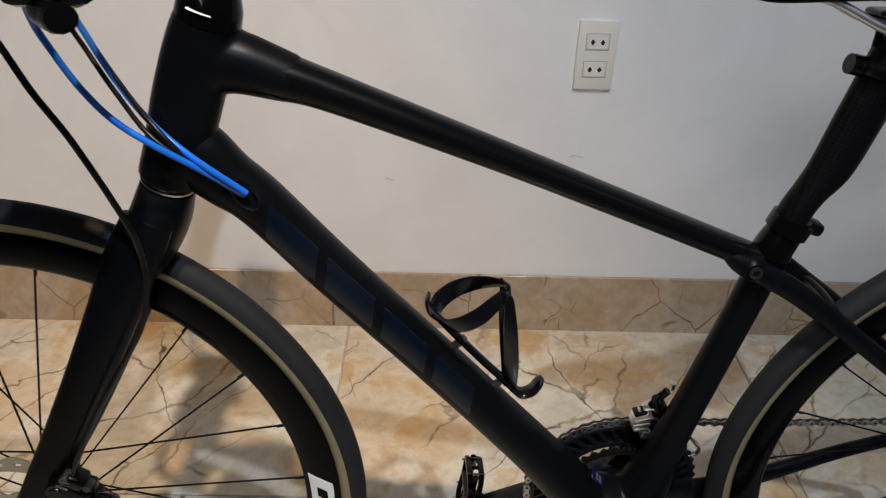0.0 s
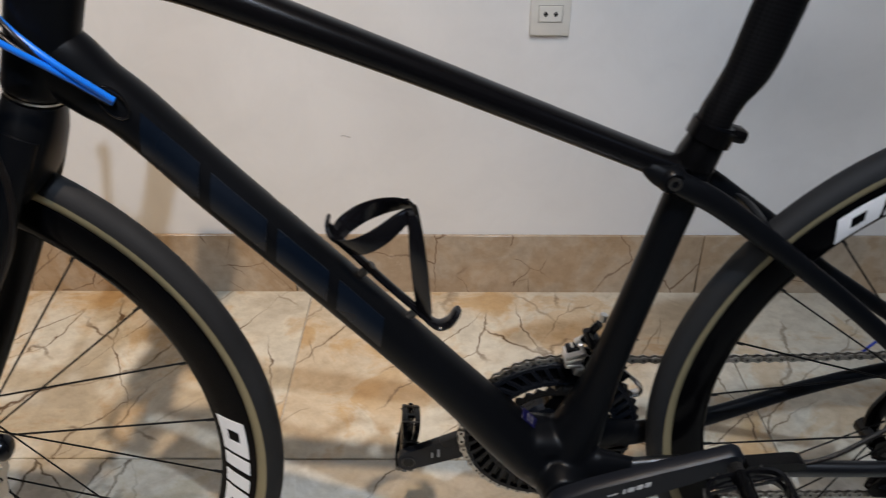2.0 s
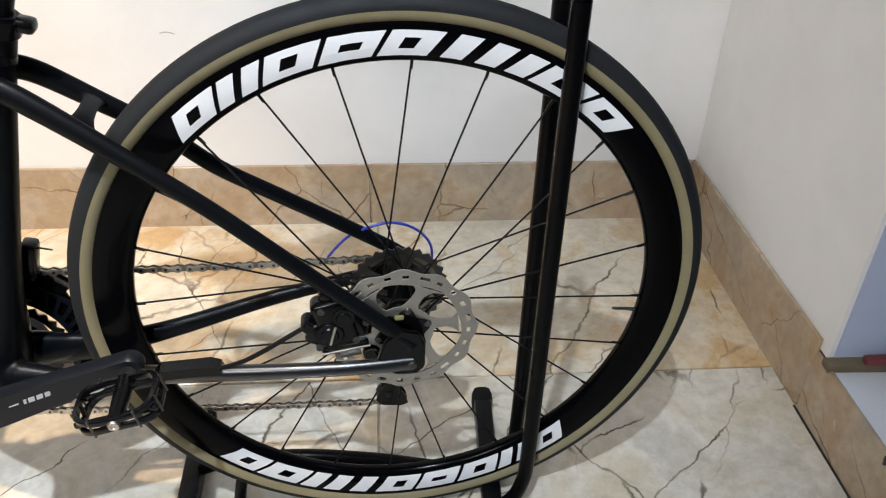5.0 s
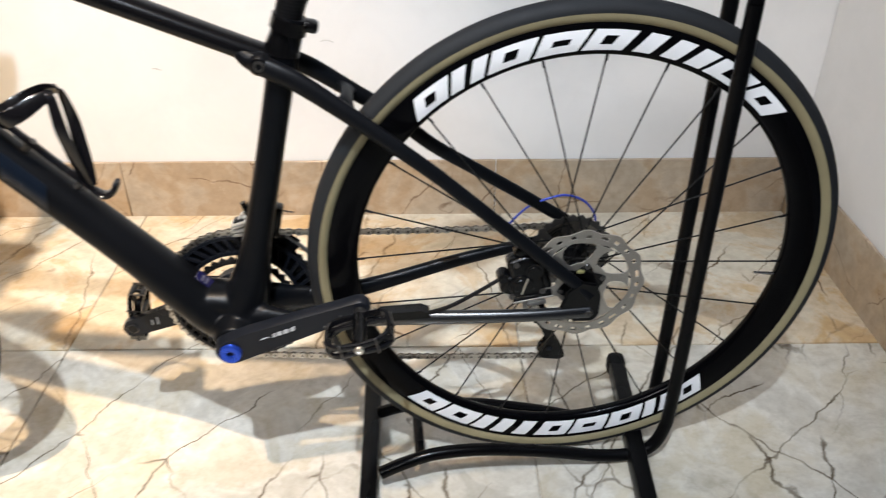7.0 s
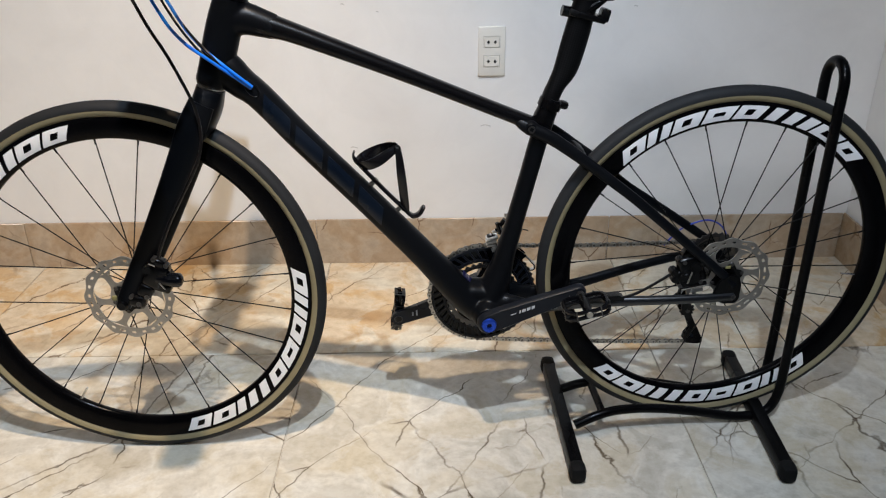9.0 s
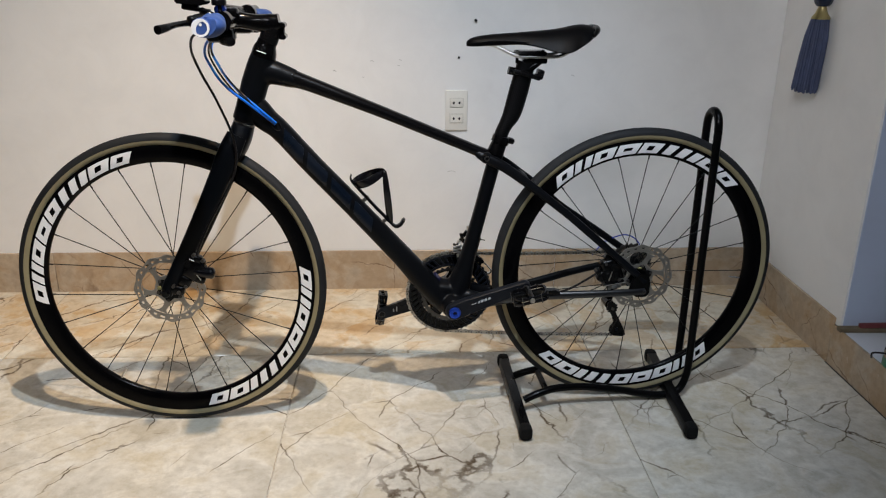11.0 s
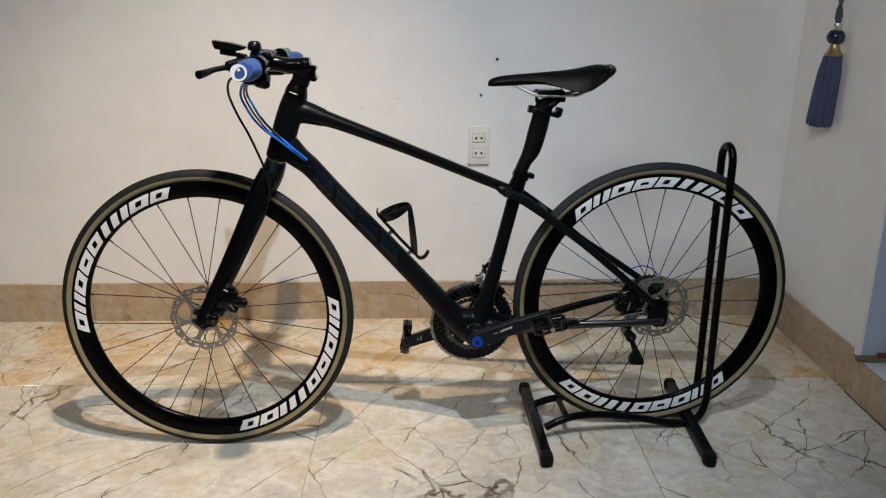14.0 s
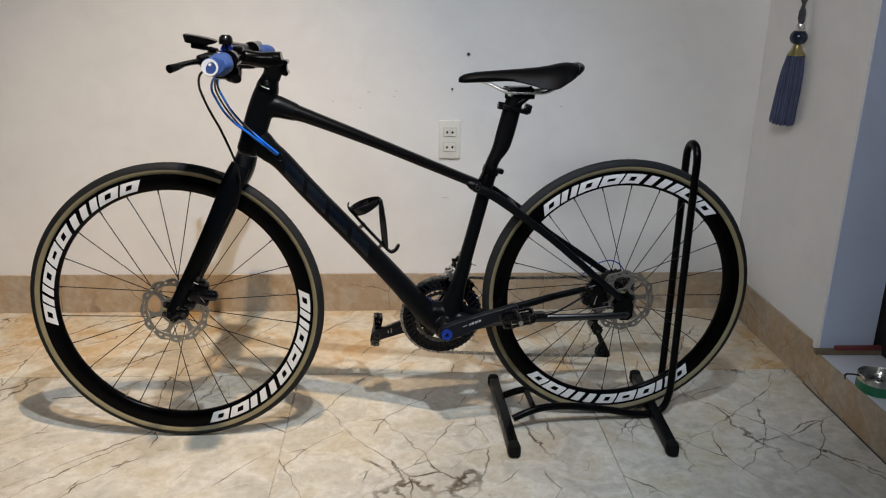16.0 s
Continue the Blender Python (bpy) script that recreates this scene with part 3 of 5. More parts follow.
# pivot knob where stays, top tube and seat tube meet
for s in (-1, 1):
    bm = bmesh.new()
    lathe(bm, [(0, s * 0.0255), (0.0050, s * 0.0255), (0.0060, s * 0.0235), (0.0085, s * 0.0245), (0.0115, s * 0.0215), (0.0130, s * 0.0150), (0.0130, 0)], (-0.3630, 0, 0.6165), 28)
    knob = part("pivot_cap", bm, M_FRAME, bike)
    bm = bmesh.new()
    ring_piece(bm, 0.0034, 0.0060, 0, 360, s * 0.0240, s * 0.0266, (-0.3630, 0.6165), 24)
    part("bolt_ring", bm, M_COG, knob, "dark steel bolt head")
part("junction_cover", tube([(-0.3405, 0, 0.6230), (-0.3385, 0, 0.6310), (-0.3355, 0, 0.6400), (-0.3335, 0, 0.6450)], [0.0195, 0.0182, 0.0168, 0.0160], [0.0185, 0.0180, 0.0172, 0.0166], n=28), M_PART, bike)
# seat collar, mast and head
part("seat_collar", tube([(-0.3270, 0, 0.6600), (-0.3320, 0, 0.6465)], 0.0198, 0.0205, n=24, per=2), M_PART, bike)
bm = bmesh.new()
box(bm, (-0.3075, 0, 0.6505), (0.017, 0.018, 0.013), 0.0045, Matrix.Rotation(radians(15), 4, "Y"))
part("collar_clamp", bm, M_PART, bike)
part("seat_post", tube([(-0.3320, 0, 0.648), (-0.3275, 0, 0.668), (-0.3190, 0, 0.687), (-0.3065, 0, 0.711), (-0.2955, 0, 0.752), (-0.2865, 0, 0.790), (-0.2790, 0, 0.820)], [0.0150, 0.0150, 0.0155, 0.0198, 0.0212, 0.0205, 0.0198], [0.0155, 0.0155, 0.0150, 0.0150, 0.0150, 0.0155, 0.017], n=24), M_CARBON, bike)
bm = bmesh.new()
rod(bm, (-0.318, 0, 0.8035), (-0.285, 0, 0.797), 0.0085, 14)
box(bm, (-0.279, 0, 0.795), (0.060, 0.040, 0.010), 0.003, Matrix.Rotation(radians(15), 4, "Y"))
box(bm, (-0.249, 0, 0.795), (0.014, 0.026, 0.020), 0.003, Matrix.Rotation(radians(15), 4, "Y"))
part("post_band", bm, M_PLASTIC, bike)
bm = bmesh.new()
box(bm, (-0.262, 0, 0.826), (0.050, 0.036, 0.016), 0.004)
rod(bm, (-0.300, 0, 0.818), (-0.300, 0, 0.846), 0.0032, 10)
rod(bm, (-0.246, 0, 0.826), (-0.244, 0, 0.846), 0.0032, 10)
box(bm, (-0.272, 0, 0.8395), (0.062, 0.052, 0.009), 0.003)
sweep(bm, [(-0.286, 0, 0.802), (-0.268, 0, 0.812), (-0.250, 0, 0.824), (-0.240, 0, 0.830)], [0.010, 0.010, 0.008, 0.006], [0.016, 0.017, 0.017, 0.014], 16)
part("saddle_clamp", bm, M_PART, bike)

# saddle: cross sections from nose to tail
bm = bmesh.new()
rows = []
prof = [(-0.409, 0.863, 0.004, 0.001, 0.006), (-0.402, 0.8690, 0.013, 0.007, 0.011), (-0.385, 0.8745, 0.019, 0.011, 0.015), (-0.350, 0.8785, 0.022, 0.012, 0.0170), (-0.300, 0.8820, 0.027, 0.017, 0.016), (-0.250, 0.8860, 0.040, 0.029, 0.014), (-0.212, 0.8905, 0.053, 0.044, 0.013), (-0.186, 0.8960, 0.063, 0.048, 0.012), (-0.166, 0.8985, 0.066, 0.038, 0.012), (-0.149, 0.8970, 0.060, 0.026, 0.012), (-0.139, 0.8915, 0.046, 0.014, 0.010)]
prof = spline(prof, 4)
for u, zt, w, drop, thick in prof:
    ring = []
    for k in range(28):
        a = 2 * math.pi * k / 28
        c, s = math.cos(a), math.sin(a)
        y = w * math.copysign(abs(c) ** 0.7, c)
        edge = abs(y) / max(w, 0.001)
        top = zt - drop * edge ** 2.4
        ring.append(bm.verts.new((u - 0.012 * edge ** 3 * (w > 0.03), y, top if s >= 0 else top - thick * (1 - edge ** 5) - 0.003)))
    rows.append(ring)
for a, b in zip(rows, rows[1:]):
    for k in range(28):
        bm.faces.new((a[k], a[(k + 1) % 28], b[(k + 1) % 28], b[k]))
bm.faces.new(rows[0])
bm.faces.new(rows[-1][::-1])
saddle = part("saddle", bm, M_SADDLE, bike, "black padded saddle")
part("tail_bumper", tube([(-0.150, -0.052, 0.8790), (-0.139, -0.034, 0.8880), (-0.134, 0, 0.8905), (-0.139, 0.034, 0.8880), (-0.150, 0.052, 0.8790)], [0.004, 0.0065, 0.0075, 0.0065, 0.004], n=12), M_PLASTIC, saddle)
for s in (-1, 1):
    part("saddle_rail", tube([(-0.372, s * 0.010, 0.861), (-0.345, s * 0.014, 0.853), (-0.312, s * 0.021, 0.838), (-0.290, s * 0.022, 0.8335), (-0.250, s * 0.022, 0.8335), (-0.215, s * 0.024, 0.8345), (-0.190, s * 0.032, 0.848), (-0.172, s * 0.036, 0.866)], 0.0036, n=10), M_STEEL, saddle, "bright steel rail")

# fork, headset and stem
steered(part("fork_crown", tube([(-0.8790, 0, 0.6960), (-0.8895, 0, 0.668), (-0.9035, 0, 0.640), (-0.915, 0, 0.618)], [0.0222, 0.0245, 0.0240, 0.017], [0.0243, 0.036, 0.0445, 0.041], n=24, power=2.5), M_FRAME, bike))
for s in (-1, 1):
    steered(part("fork_blade", tube([(-0.890, s * 0.028, 0.676), (-0.9075, s * 0.036, 0.640), (-0.9300, s * 0.0405, 0.590), (-0.9640, s * 0.045, 0.520), (-1.0020, s * 0.049, 0.445), (-1.0350, s * 0.053, 0.383), (-1.0560, s * 0.056, 0.345), (-1.0610, s * 0.057, 0.332)], [0.021, 0.0235, 0.0222, 0.0200, 0.0182, 0.0165, 0.0145, 0.011], [0.010, 0.0120, 0.0112, 0.0100, 0.0095, 0.0088, 0.0080, 0.007], n=20), M_FRAME, bike))
    bm = bmesh.new()
    lathe(bm, [(0, s * 0.070), (0.007, s * 0.070), (0.009, s * 0.067), (0.011, s * 0.060), (0, s * 0.060)], (WB, 0, HUB_Z), 20)
    steered(part("axle_bolt", bm, M_PART, bike))
bm = bmesh.new()
sweep(bm, [(-0.8783, 0, 0.7004), (-0.8789, 0, 0.6988)], 0.0229, 0.0250, 32)
part("headset_ring", bm, M_STEEL, bike, "thin bright headset ring")
part("headset_cover", tube([(-0.8300, 0, 0.834), (-0.8265, 0, 0.846), (-0.8225, 0, 0.857), (-0.8190, 0, 0.866)], [0.0255, 0.0245, 0.0205, 0.019], n=24), M_PART, bike)
bm = bmesh.new()
arc = [(radians(a), 0.0249) for a in range(-118, -73, 5)]
sweep(bm, [(-0.8278 + r * math.cos(a), r * math.sin(a), 0.8440 - 0.36 * r * math.cos(a)) for a, r in arc], 0.0020, 0.0006, 8, (0, 0, 1))
part("headset_decal", bm, M_WHITE, bike, "white printed mark")
on_bar(part("stem_post", tube([(-0.8190, 0, 0.862), (-0.8120, 0, 0.882), (-0.8040, 0, 0.906)], [0.0190, 0.0200, 0.0205], n=24), M_CARBON, bike))
on_bar(part("stem", tube([(-0.7930, 0, 0.9025), (-0.8130, 0, 0.8990), (-0.8400, 0, 0.9010), (-0.8680, 0, 0.9055), (-0.8850, 0, 0.9090)], [0.0165, 0.0195, 0.0165, 0.0160, 0.0205], [0.019, 0.021, 0.0180, 0.0180, 0.0230], n=20, power=2.8), M_PART, bike))
bm = bmesh.new()
for z in (0.8960, 0.8740):
    rod(bm, (-0.7860, -0.017, z), (-0.7860, 0.017, z), 0.0058, 12)
    rod(bm, (-0.7860, -0.0185, z), (-0.7860, -0.0165, z), 0.0035, 10)
box(bm, (-0.7895, 0, 0.885), (0.012, 0.020, 0.034), 0.003)
on_bar(part("stem_clamp", bm, M_PART, bike))

# handlebar with grips, levers, shifters
BAR = (-0.8850, 0.9090)
on_bar(part("handlebar", tube([(BAR[0] + 0.000, -0.300, BAR[1] + 0.004), (BAR[0] + 0.000, -0.200, BAR[1] + 0.003), (BAR[0] + 0.000, -0.090, BAR[1]), (BAR[0], -0.030, BAR[1]), (BAR[0], 0.030, BAR[1]), (BAR[0] + 0.000, 0.090, BAR[1]), (BAR[0] + 0.000, 0.200, BAR[1] + 0.003), (BAR[0] + 0.000, 0.300, BAR[1] + 0.004)], [0.011, 0.011, 0.0125, 0.0155, 0.0155, 0.0125, 0.011, 0.011], n=18, up=(0, 0, 1)), M_PART, bike))
for s in (-1, 1):
    gx = BAR[0] + (0.002 if s < 0 else 0.010)
    gz = BAR[1] - (0 if s < 0 else 0.012)
    grip = on_bar(part("grip", tube([(gx, s * 0.190, gz + 0.003), (gx, s * 0.214, gz + 0.003), (gx + 0.000, s * 0.240, gz + 0.003), (gx + 0.006, s * 0.272, gz + 0.001), (gx + 0.006, s * 0.294, gz + 0.001), (gx + 0.004, s * 0.300, gz + 0.002)], [0.0165, 0.0150, 0.0180, 0.0180, 0.0170, 0.014], [0.017, 0.0160, 0.0190, 0.0260, 0.0260, 0.019], n=24, up=(1, 0, 0.15)), M_GRIP, bike, "blue rubber ergonomic grip"))
    ec = (gx - 0.004, gz + 0.001)
    bm = bmesh.new()
    lathe(bm, [(0, s * 0.3065), (0.0140, s * 0.3060), (0.0158, s * 0.3030), (0.0158, s * 0.294), (0, s * 0.294)], (ec[0], 0, ec[1]), 28)
    part("end_cap", bm, M_GRIP, grip)
    bm = bmesh.new()
    ring_piece(bm, 0.0112, 0.0148, 0, 360, s * 0.3054, s * 0.3074, ec, 28)
    ring_piece(bm, 0.0, 0.0026, 0, 360, s * 0.3054, s * 0.3074, (ec[0] + 0.0005, ec[1] + 0.0050), 14)
    ring_piece(bm, lambda a: 0.0112 - 0.0050 * max(0.0, math.cos(a - radians(150))), 0.0116, 70, 230, s * 0.3054, s * 0.3072, ec, 16)
    part("cap_mark", bm, M_WHITE, grip, "white ring mark on the grip end")
    # brake lever: body and blade
    bm = bmesh.new()
    box(bm, (BAR[0] - 0.022, s * 0.156, BAR[1] + 0.000), (0.052, 0.040, 0.032), 0.009)
    box(bm, (BAR[0] - 0.040, s * 0.172, BAR[1] + 0.004), (0.024, 0.026, 0.020), 0.006)
    rod(bm, (BAR[0] + 0.006, s * 0.140, BAR[1] + 0.003), (BAR[0] + 0.006, s * 0.165, BAR[1] + 0.003), 0.0185, 18)
    sweep(bm, spline([(BAR[0] - 0.014, s * 0.160, BAR[1] - 0.004), (BAR[0] - 0.034, s * 0.110, BAR[1] - 0.006), (BAR[0] - 0.040, s * 0.060, BAR[1] - 0.008)], 4), 0.0105, 0.0125, 14, (0, 0, 1))
    lever = on_bar(part("brake_lever", bm, M_PLASTIC, bike))
    part("lever_blade", tube([(BAR[0] - 0.030, s * 0.168, BAR[1] + 0.002), (BAR[0] - 0.052, s * 0.186, BAR[1] + 0.001), (BAR[0] - 0.064, s * 0.225, BAR[1] + 0.000), (BAR[0] - 0.072, s * 0.258, BAR[1] - 0.003), (BAR[0] - 0.080, s * 0.274, BAR[1] - 0.005)], [0.006, 0.0065, 0.0060, 0.0072, 0.0085], [0.007, 0.0055, 0.0055, 0.0070, 0.0080], n=12, up=(0, 0, 1)), M_PLASTIC, lever)
    # shifter pod under the bar, with its paddle
    bm = bmesh.new()
    box(bm, (BAR[0] - 0.004, s * 0.118, BAR[1] - 0.024), (0.052, 0.042, 0.026), 0.008)
    pod = on_bar(part("shifter", bm, M_PLASTIC, bike))
    part("shift_paddle", tube([(BAR[0] + 0.004, s * 0.140, BAR[1] - 0.030), (BAR[0] + 0.002, s * 0.160, BAR[1] - 0.032), (BAR[0] + 0.018, s * 0.174, BAR[1] - 0.032), (BAR[0] + 0.024, s * 0.180, BAR[1] - 0.031)], [0.004, 0.0045, 0.009, 0.0095], [0.006, 0.0055, 0.0085, 0.008], n=12, up=(0, 0, 1)), M_PLASTIC, pod)
# accessories on the bar: bell, lamp bracket, phone plate
bm = bmesh.new()
lathe(bm, [(0, -0.013), (0.008, -0.0125), (0.0128, -0.008), (0.0145, 0.0), (0.0138, 0.006), (0, 0.006)], n=24)
bmesh.ops.rotate(bm, cent=(0, 0, 0), matrix=Matrix.Rotation(radians(-90), 3, "X"), verts=bm.verts)
bmesh.ops.translate(bm, vec=(BAR[0] - 0.012, -0.075, BAR[1] + 0.034), verts=bm.verts)
rod(bm, (BAR[0] - 0.008, -0.075, BAR[1] + 0.006), (BAR[0] - 0.011, -0.075, BAR[1] + 0.032), 0.008, 12)
on_bar(part("bell", bm, M_GLOSS, bike))
bm = bmesh.new()
rod(bm, (BAR[0] - 0.010, -0.082, BAR[1] + 0.020), (BAR[0] - 0.010, -0.068, BAR[1] + 0.020), 0.011, 14)
on_bar(part("bell_band", bm, M_BLUE, bike))
bm = bmesh.new()
bx0, bz0 = BAR[0] - 0.086, BAR[1] + 0.050
prism(bm, [(bx0, bz0), (bx0 + 0.004, bz0 - 0.017), (bx0 + 0.046, bz0 - 0.0215), (bx0 + 0.060, bz0 - 0.0185), (bx0 + 0.064, bz0 - 0.0135), (bx0 + 0.056, bz0 - 0.0105), (bx0 + 0.030, bz0 - 0.0045)], -0.128, -0.096)
bmesh.ops.bevel(bm, geom=list(bm.edges), offset=0.0018, segments=2, affect="EDGES")
box(bm, (BAR[0] - 0.058, -0.112, BAR[1] + 0.026), (0.030, 0.020, 0.012), 0.003, Matrix.Rotation(radians(9), 4, "Y"))
box(bm, (BAR[0] - 0.046, -0.110, BAR[1] + 0.022), (0.046, 0.022, 0.007), 0.002, Matrix.Rotation(radians(9), 4, "Y"))
rod(bm, (BAR[0] - 0.040, -0.110, BAR[1] + 0.020), (BAR[0] - 0.002, -0.110, BAR[1] + 0.002), 0.007, 10)
on_bar(part("lamp_mount", bm, M_PLASTIC, bike))
bm = bmesh.new()
box(bm, (BAR[0] - 0.012, 0.045, BAR[1] + 0.018), (0.046, 0.060, 0.010), 0.004, Matrix.Rotation(radians(8), 4, "Y"))
on_bar(part("phone_plate", bm, M_PLASTIC, bike))
bm = bmesh.new()
box(bm, (BAR[0] + 0.002, -0.035, BAR[1] + 0.012), (0.030, 0.030, 0.022), 0.006)
on_bar(part("bar_mount", bm, M_PLASTIC, bike))


# ---- wheels ----
def rim_half(r):
    """Half the rim's width at a radius."""
    return float(np.interp(r, (0.2750, 0.2765, 0.2810, 0.2900, 0.3000, 0.3090, 0.3125), (0.0030, 0.0060, 0.0088, 0.0114, 0.0124, 0.0124, 0.0118)))


def wheel(name, label, cx, phase, near, far, marks, rotor_w, seat):
    """seat: how the wheel sits on its axle: shift, turn and lean."""
    c = (cx, 0, HUB_Z)
    hub = bmesh.new()
    lathe(hub, [(0.008, near - 0.018), (0.013, near - 0.017), (0.0215, near - 0.003), (0.0225, near), (0.0225, near + 0.003), (0.0125, near + 0.010), (0.0115, 0), (0.0125, far - 0.010), (0.0235, far - 0.003), (0.0235, far), (0.0225, far + 0.003), (0.013, far + 0.012), (0.008, far + 0.016)], c, 28)
    root = part(name, hub, M_PART, bike, label)
    bm = bmesh.new()
    lathe(bm, [(0.2750, -0.0030), (0.2765, -0.0060), (0.2810, -0.0088), (0.2900, -0.0114), (0.3000, -0.0124), (0.3090, -0.0124), (0.3125, -0.0118), (0.3130, -0.0102), (0.3080, -0.0095), (0.3080, 0.0095), (0.3130, 0.0102), (0.3125, 0.0118), (0.3090, 0.0124), (0.3000, 0.0124), (0.2900, 0.0114), (0.2810, 0.0088), (0.2765, 0.0060), (0.2750, 0.0030)], c, 144, True)
    part("rim", bm, M_RIM, root)
    # tyre: tan sidewalls below, black tread above
    a, rc = 0.0142, R - 0.0142
    arc = [(rc + a * math.cos(t), a * math.sin(t)) for t in [radians(d) for d in range(-96, 97, 12)]]
    inner = [(r - 0.0015 if i in (0, len(arc) - 1) else r, y) for i, (r, y) in enumerate(arc)]
    bm = bmesh.new()
    lathe(bm, inner + [(rc - 0.004, 0.010), (rc - 0.004, -0.010)], c, 160, True)
    tyre = part("tyre", bm, M_TYRE, root)
    for s in (-1, 1):
        bm = bmesh.new()
        wall = [(rc + (a + 0.0005) * math.cos(t), s * (a + 0.0005) * math.sin(t)) for t in [radians(d) for d in (92, 105, 118, 131, 142)]]
        lathe(bm, wall + [(rc - 0.0110, s * 0.0070), (rc - 0.002, s * 0.0125)], c, 160, True)
        part("sidewall", bm, M_TAN, tyre, "tan gum sidewall")
    # spokes with nipples
    for k in range(24):
        t = radians(phase + 15.0 * k)
        side = near if k % 2 == 0 else far
        lean = radians(58) * (1 if (k // 2) % 2 == 0 else -1)
        a0 = (cx + 0.0205 * math.cos(t + lean), side + (0.003 if (k // 2) % 2 else -0.003), HUB_Z + 0.0205 * math.sin(t + lean))
        e = lambda r: (cx + r * math.cos(t), side * (0.2765 - r) / 0.26 * 0.9, HUB_Z + r * math.sin(t))
        b1 = bmesh.new()
        rod(b1, a0, e(0.2780), 0.00105, 6)
        rod(b1, e(0.266), e(0.2780), 0.0015, 6, 0.0018)
        part("spoke", b1, M_SPOKE, root)
    # valve
    bm = bmesh.new()
    t = radians(phase + marks[0])
    rod(bm, (cx + 0.2770 * math.cos(t), 0, HUB_Z + 0.2770 * math.sin(t)), (cx + 0.2470 * math.cos(t), 0, HUB_Z + 0.2470 * math.sin(t)), 0.0024, 8, 0.0018)
    part("valve", bm, M_STEEL, root, "bright valve stem")
    # white printed blocks on the near and far faces of the rim
    kinds = ["hole", "hole", "pair", "bar", "hole", "slot", "hole", "pair", "hole"]
    widths = [1.0, 1.12, 1.10, 0.80, 1.0, 1.08, 1.08, 0.92, 1.0]
    layouts = {
        "hole": [(0, 0.36, 0, 1), (0.68, 1, 0, 1), (0.36, 0.68, 0, 0.28), (0.36, 0.68, 0.72, 1)],
        "slot": [(0, 1, 0, 0.36), (0, 1, 0.64, 1), (0, 0.30, 0.36, 0.64), (0.70, 1, 0.36, 0.64)],
        "pair": [(0.0, 0.40, 0, 1), (0.60, 1.0, 0, 1)],
        "bar": [(0.22, 0.78, 0, 1)]}
    for start, span in marks[1:]:
        for face in (-1, 1):
            ang, unit = start, span / sum(widths)
            for which, wd in enumerate(widths):
                b1 = bmesh.new()
                d0, d1, sl = ang + unit * wd * 0.05, ang + unit * wd * 0.95, unit * 0.30
                # plain slanted shapes made of bars
                lay = layouts[kinds[which]]
                for t0, t1, s0, s1 in lay:
                    grid = []
                    for i in range(4):
                        f = s0 + (s1 - s0) * i / 3
                        r = 0.2822 + 0.0240 * f
                        row = []
                        for j in range(3):
                            d = radians(d0 + (d1 - d0) * (t0 + (t1 - t0) * j / 2) + sl * (0.5 - f))
                            row.append(b1.verts.new((cx + r * math.cos(d), face * (rim_half(r) + 0.0006), HUB_Z + r * math.sin(d))))
                        grid.append(row)
                    for p, q in zip(grid, grid[1:]):
                        for j in range(2):
                            b1.faces.new((p[j], p[j + 1], q[j + 1], q[j]))
                bmesh.ops.remove_doubles(b1, verts=b1.verts, dist=0.00002)
                ext = bmesh.ops.extrude_face_region(b1, geom=list(b1.faces))
                bmesh.ops.translate(b1, vec=(0, -face * 0.0012, 0), verts=[v for v in ext["geom"] if isinstance(v, bmesh.types.BMVert)])
                part("rim_mark", b1, M_WHITE, root)
                ang += unit * wd
    # brake rotor: rings, bridges, arms and a black carrier
    y0, y1 = rotor_w - 0.0009, rotor_w + 0.0009
    bm = bmesh.new()
    cc = (cx, HUB_Z)
    ring_piece(bm, 0.0718, lambda a: 0.0768 + 0.0021 * math.cos(12 * a), 0, 360, y0, y1, cc, 144)
    ring_piece(bm, lambda a: 0.0612 + 0.0012 * math.cos(6 * a + 1), 0.0672, 0, 360, y0, y1, cc, 96)
    for k in range(24):
        d = 15 * k
        ring_piece(bm, 0.0668, 0.0724, d, d + (9.6 if k % 4 else 6.5), y0 + 0.0001, y1 - 0.0001, cc, 3)
    # six wide arms that spread into the rings and leave rounded windows
    for k in range(6):
        d = 60 * k + 10
        one, two = [], []
        for r, half, swirl in ((0.030, 24, 8), (0.033, 15, 6), (0.037, 10, 4), (0.042, 7.6, 2), (0.048, 6.8, 0), (0.053, 7.6, -2), (0.057, 10, -3), (0.060, 14, -4), (0.0625, 20, -4)):
            one.append((r, d + swirl - half))
            two.append((r, d + swirl + half))
        prism(bm, [(cx + r * math.cos(radians(o)), HUB_Z + r * math.sin(radians(o))) for r, o in one + two[::-1]], y0 + 0.0002, y1 - 0.0002)
    ring_piece(bm, 0.022, 0.0325, 0, 360, y0 + 0.0003, y1 - 0.0003, cc, 48)
    rotor = part("brake_rotor", bm, M_ROTOR, root, "drilled steel brake rotor")
    bm = bmesh.new()
    ring_piece(bm, 0.012, lambda a: 0.0262 + 0.0036 * math.cos(6 * (a - radians(19))), 0, 360, rotor_w - 0.0026, rotor_w + 0.0026, cc, 72)
    part("rotor_carrier", bm, M_PART, rotor)
    for k in range(6):
        d = radians(60 * k + 19)
        bm = bmesh.new()
        lathe(bm, [(0, -0.0032), (0.0032, -0.0030), (0.0042, -0.0016), (0.0042, 0.0012), (0, 0.0012)], (cx + 0.0272 * math.cos(d), rotor_w, HUB_Z + 0.0272 * math.sin(d)), 14)
        part("rivet", bm, M_COG, rotor)
    hub = Vector((cx, 0, HUB_Z))
    shift, turn, lean = seat
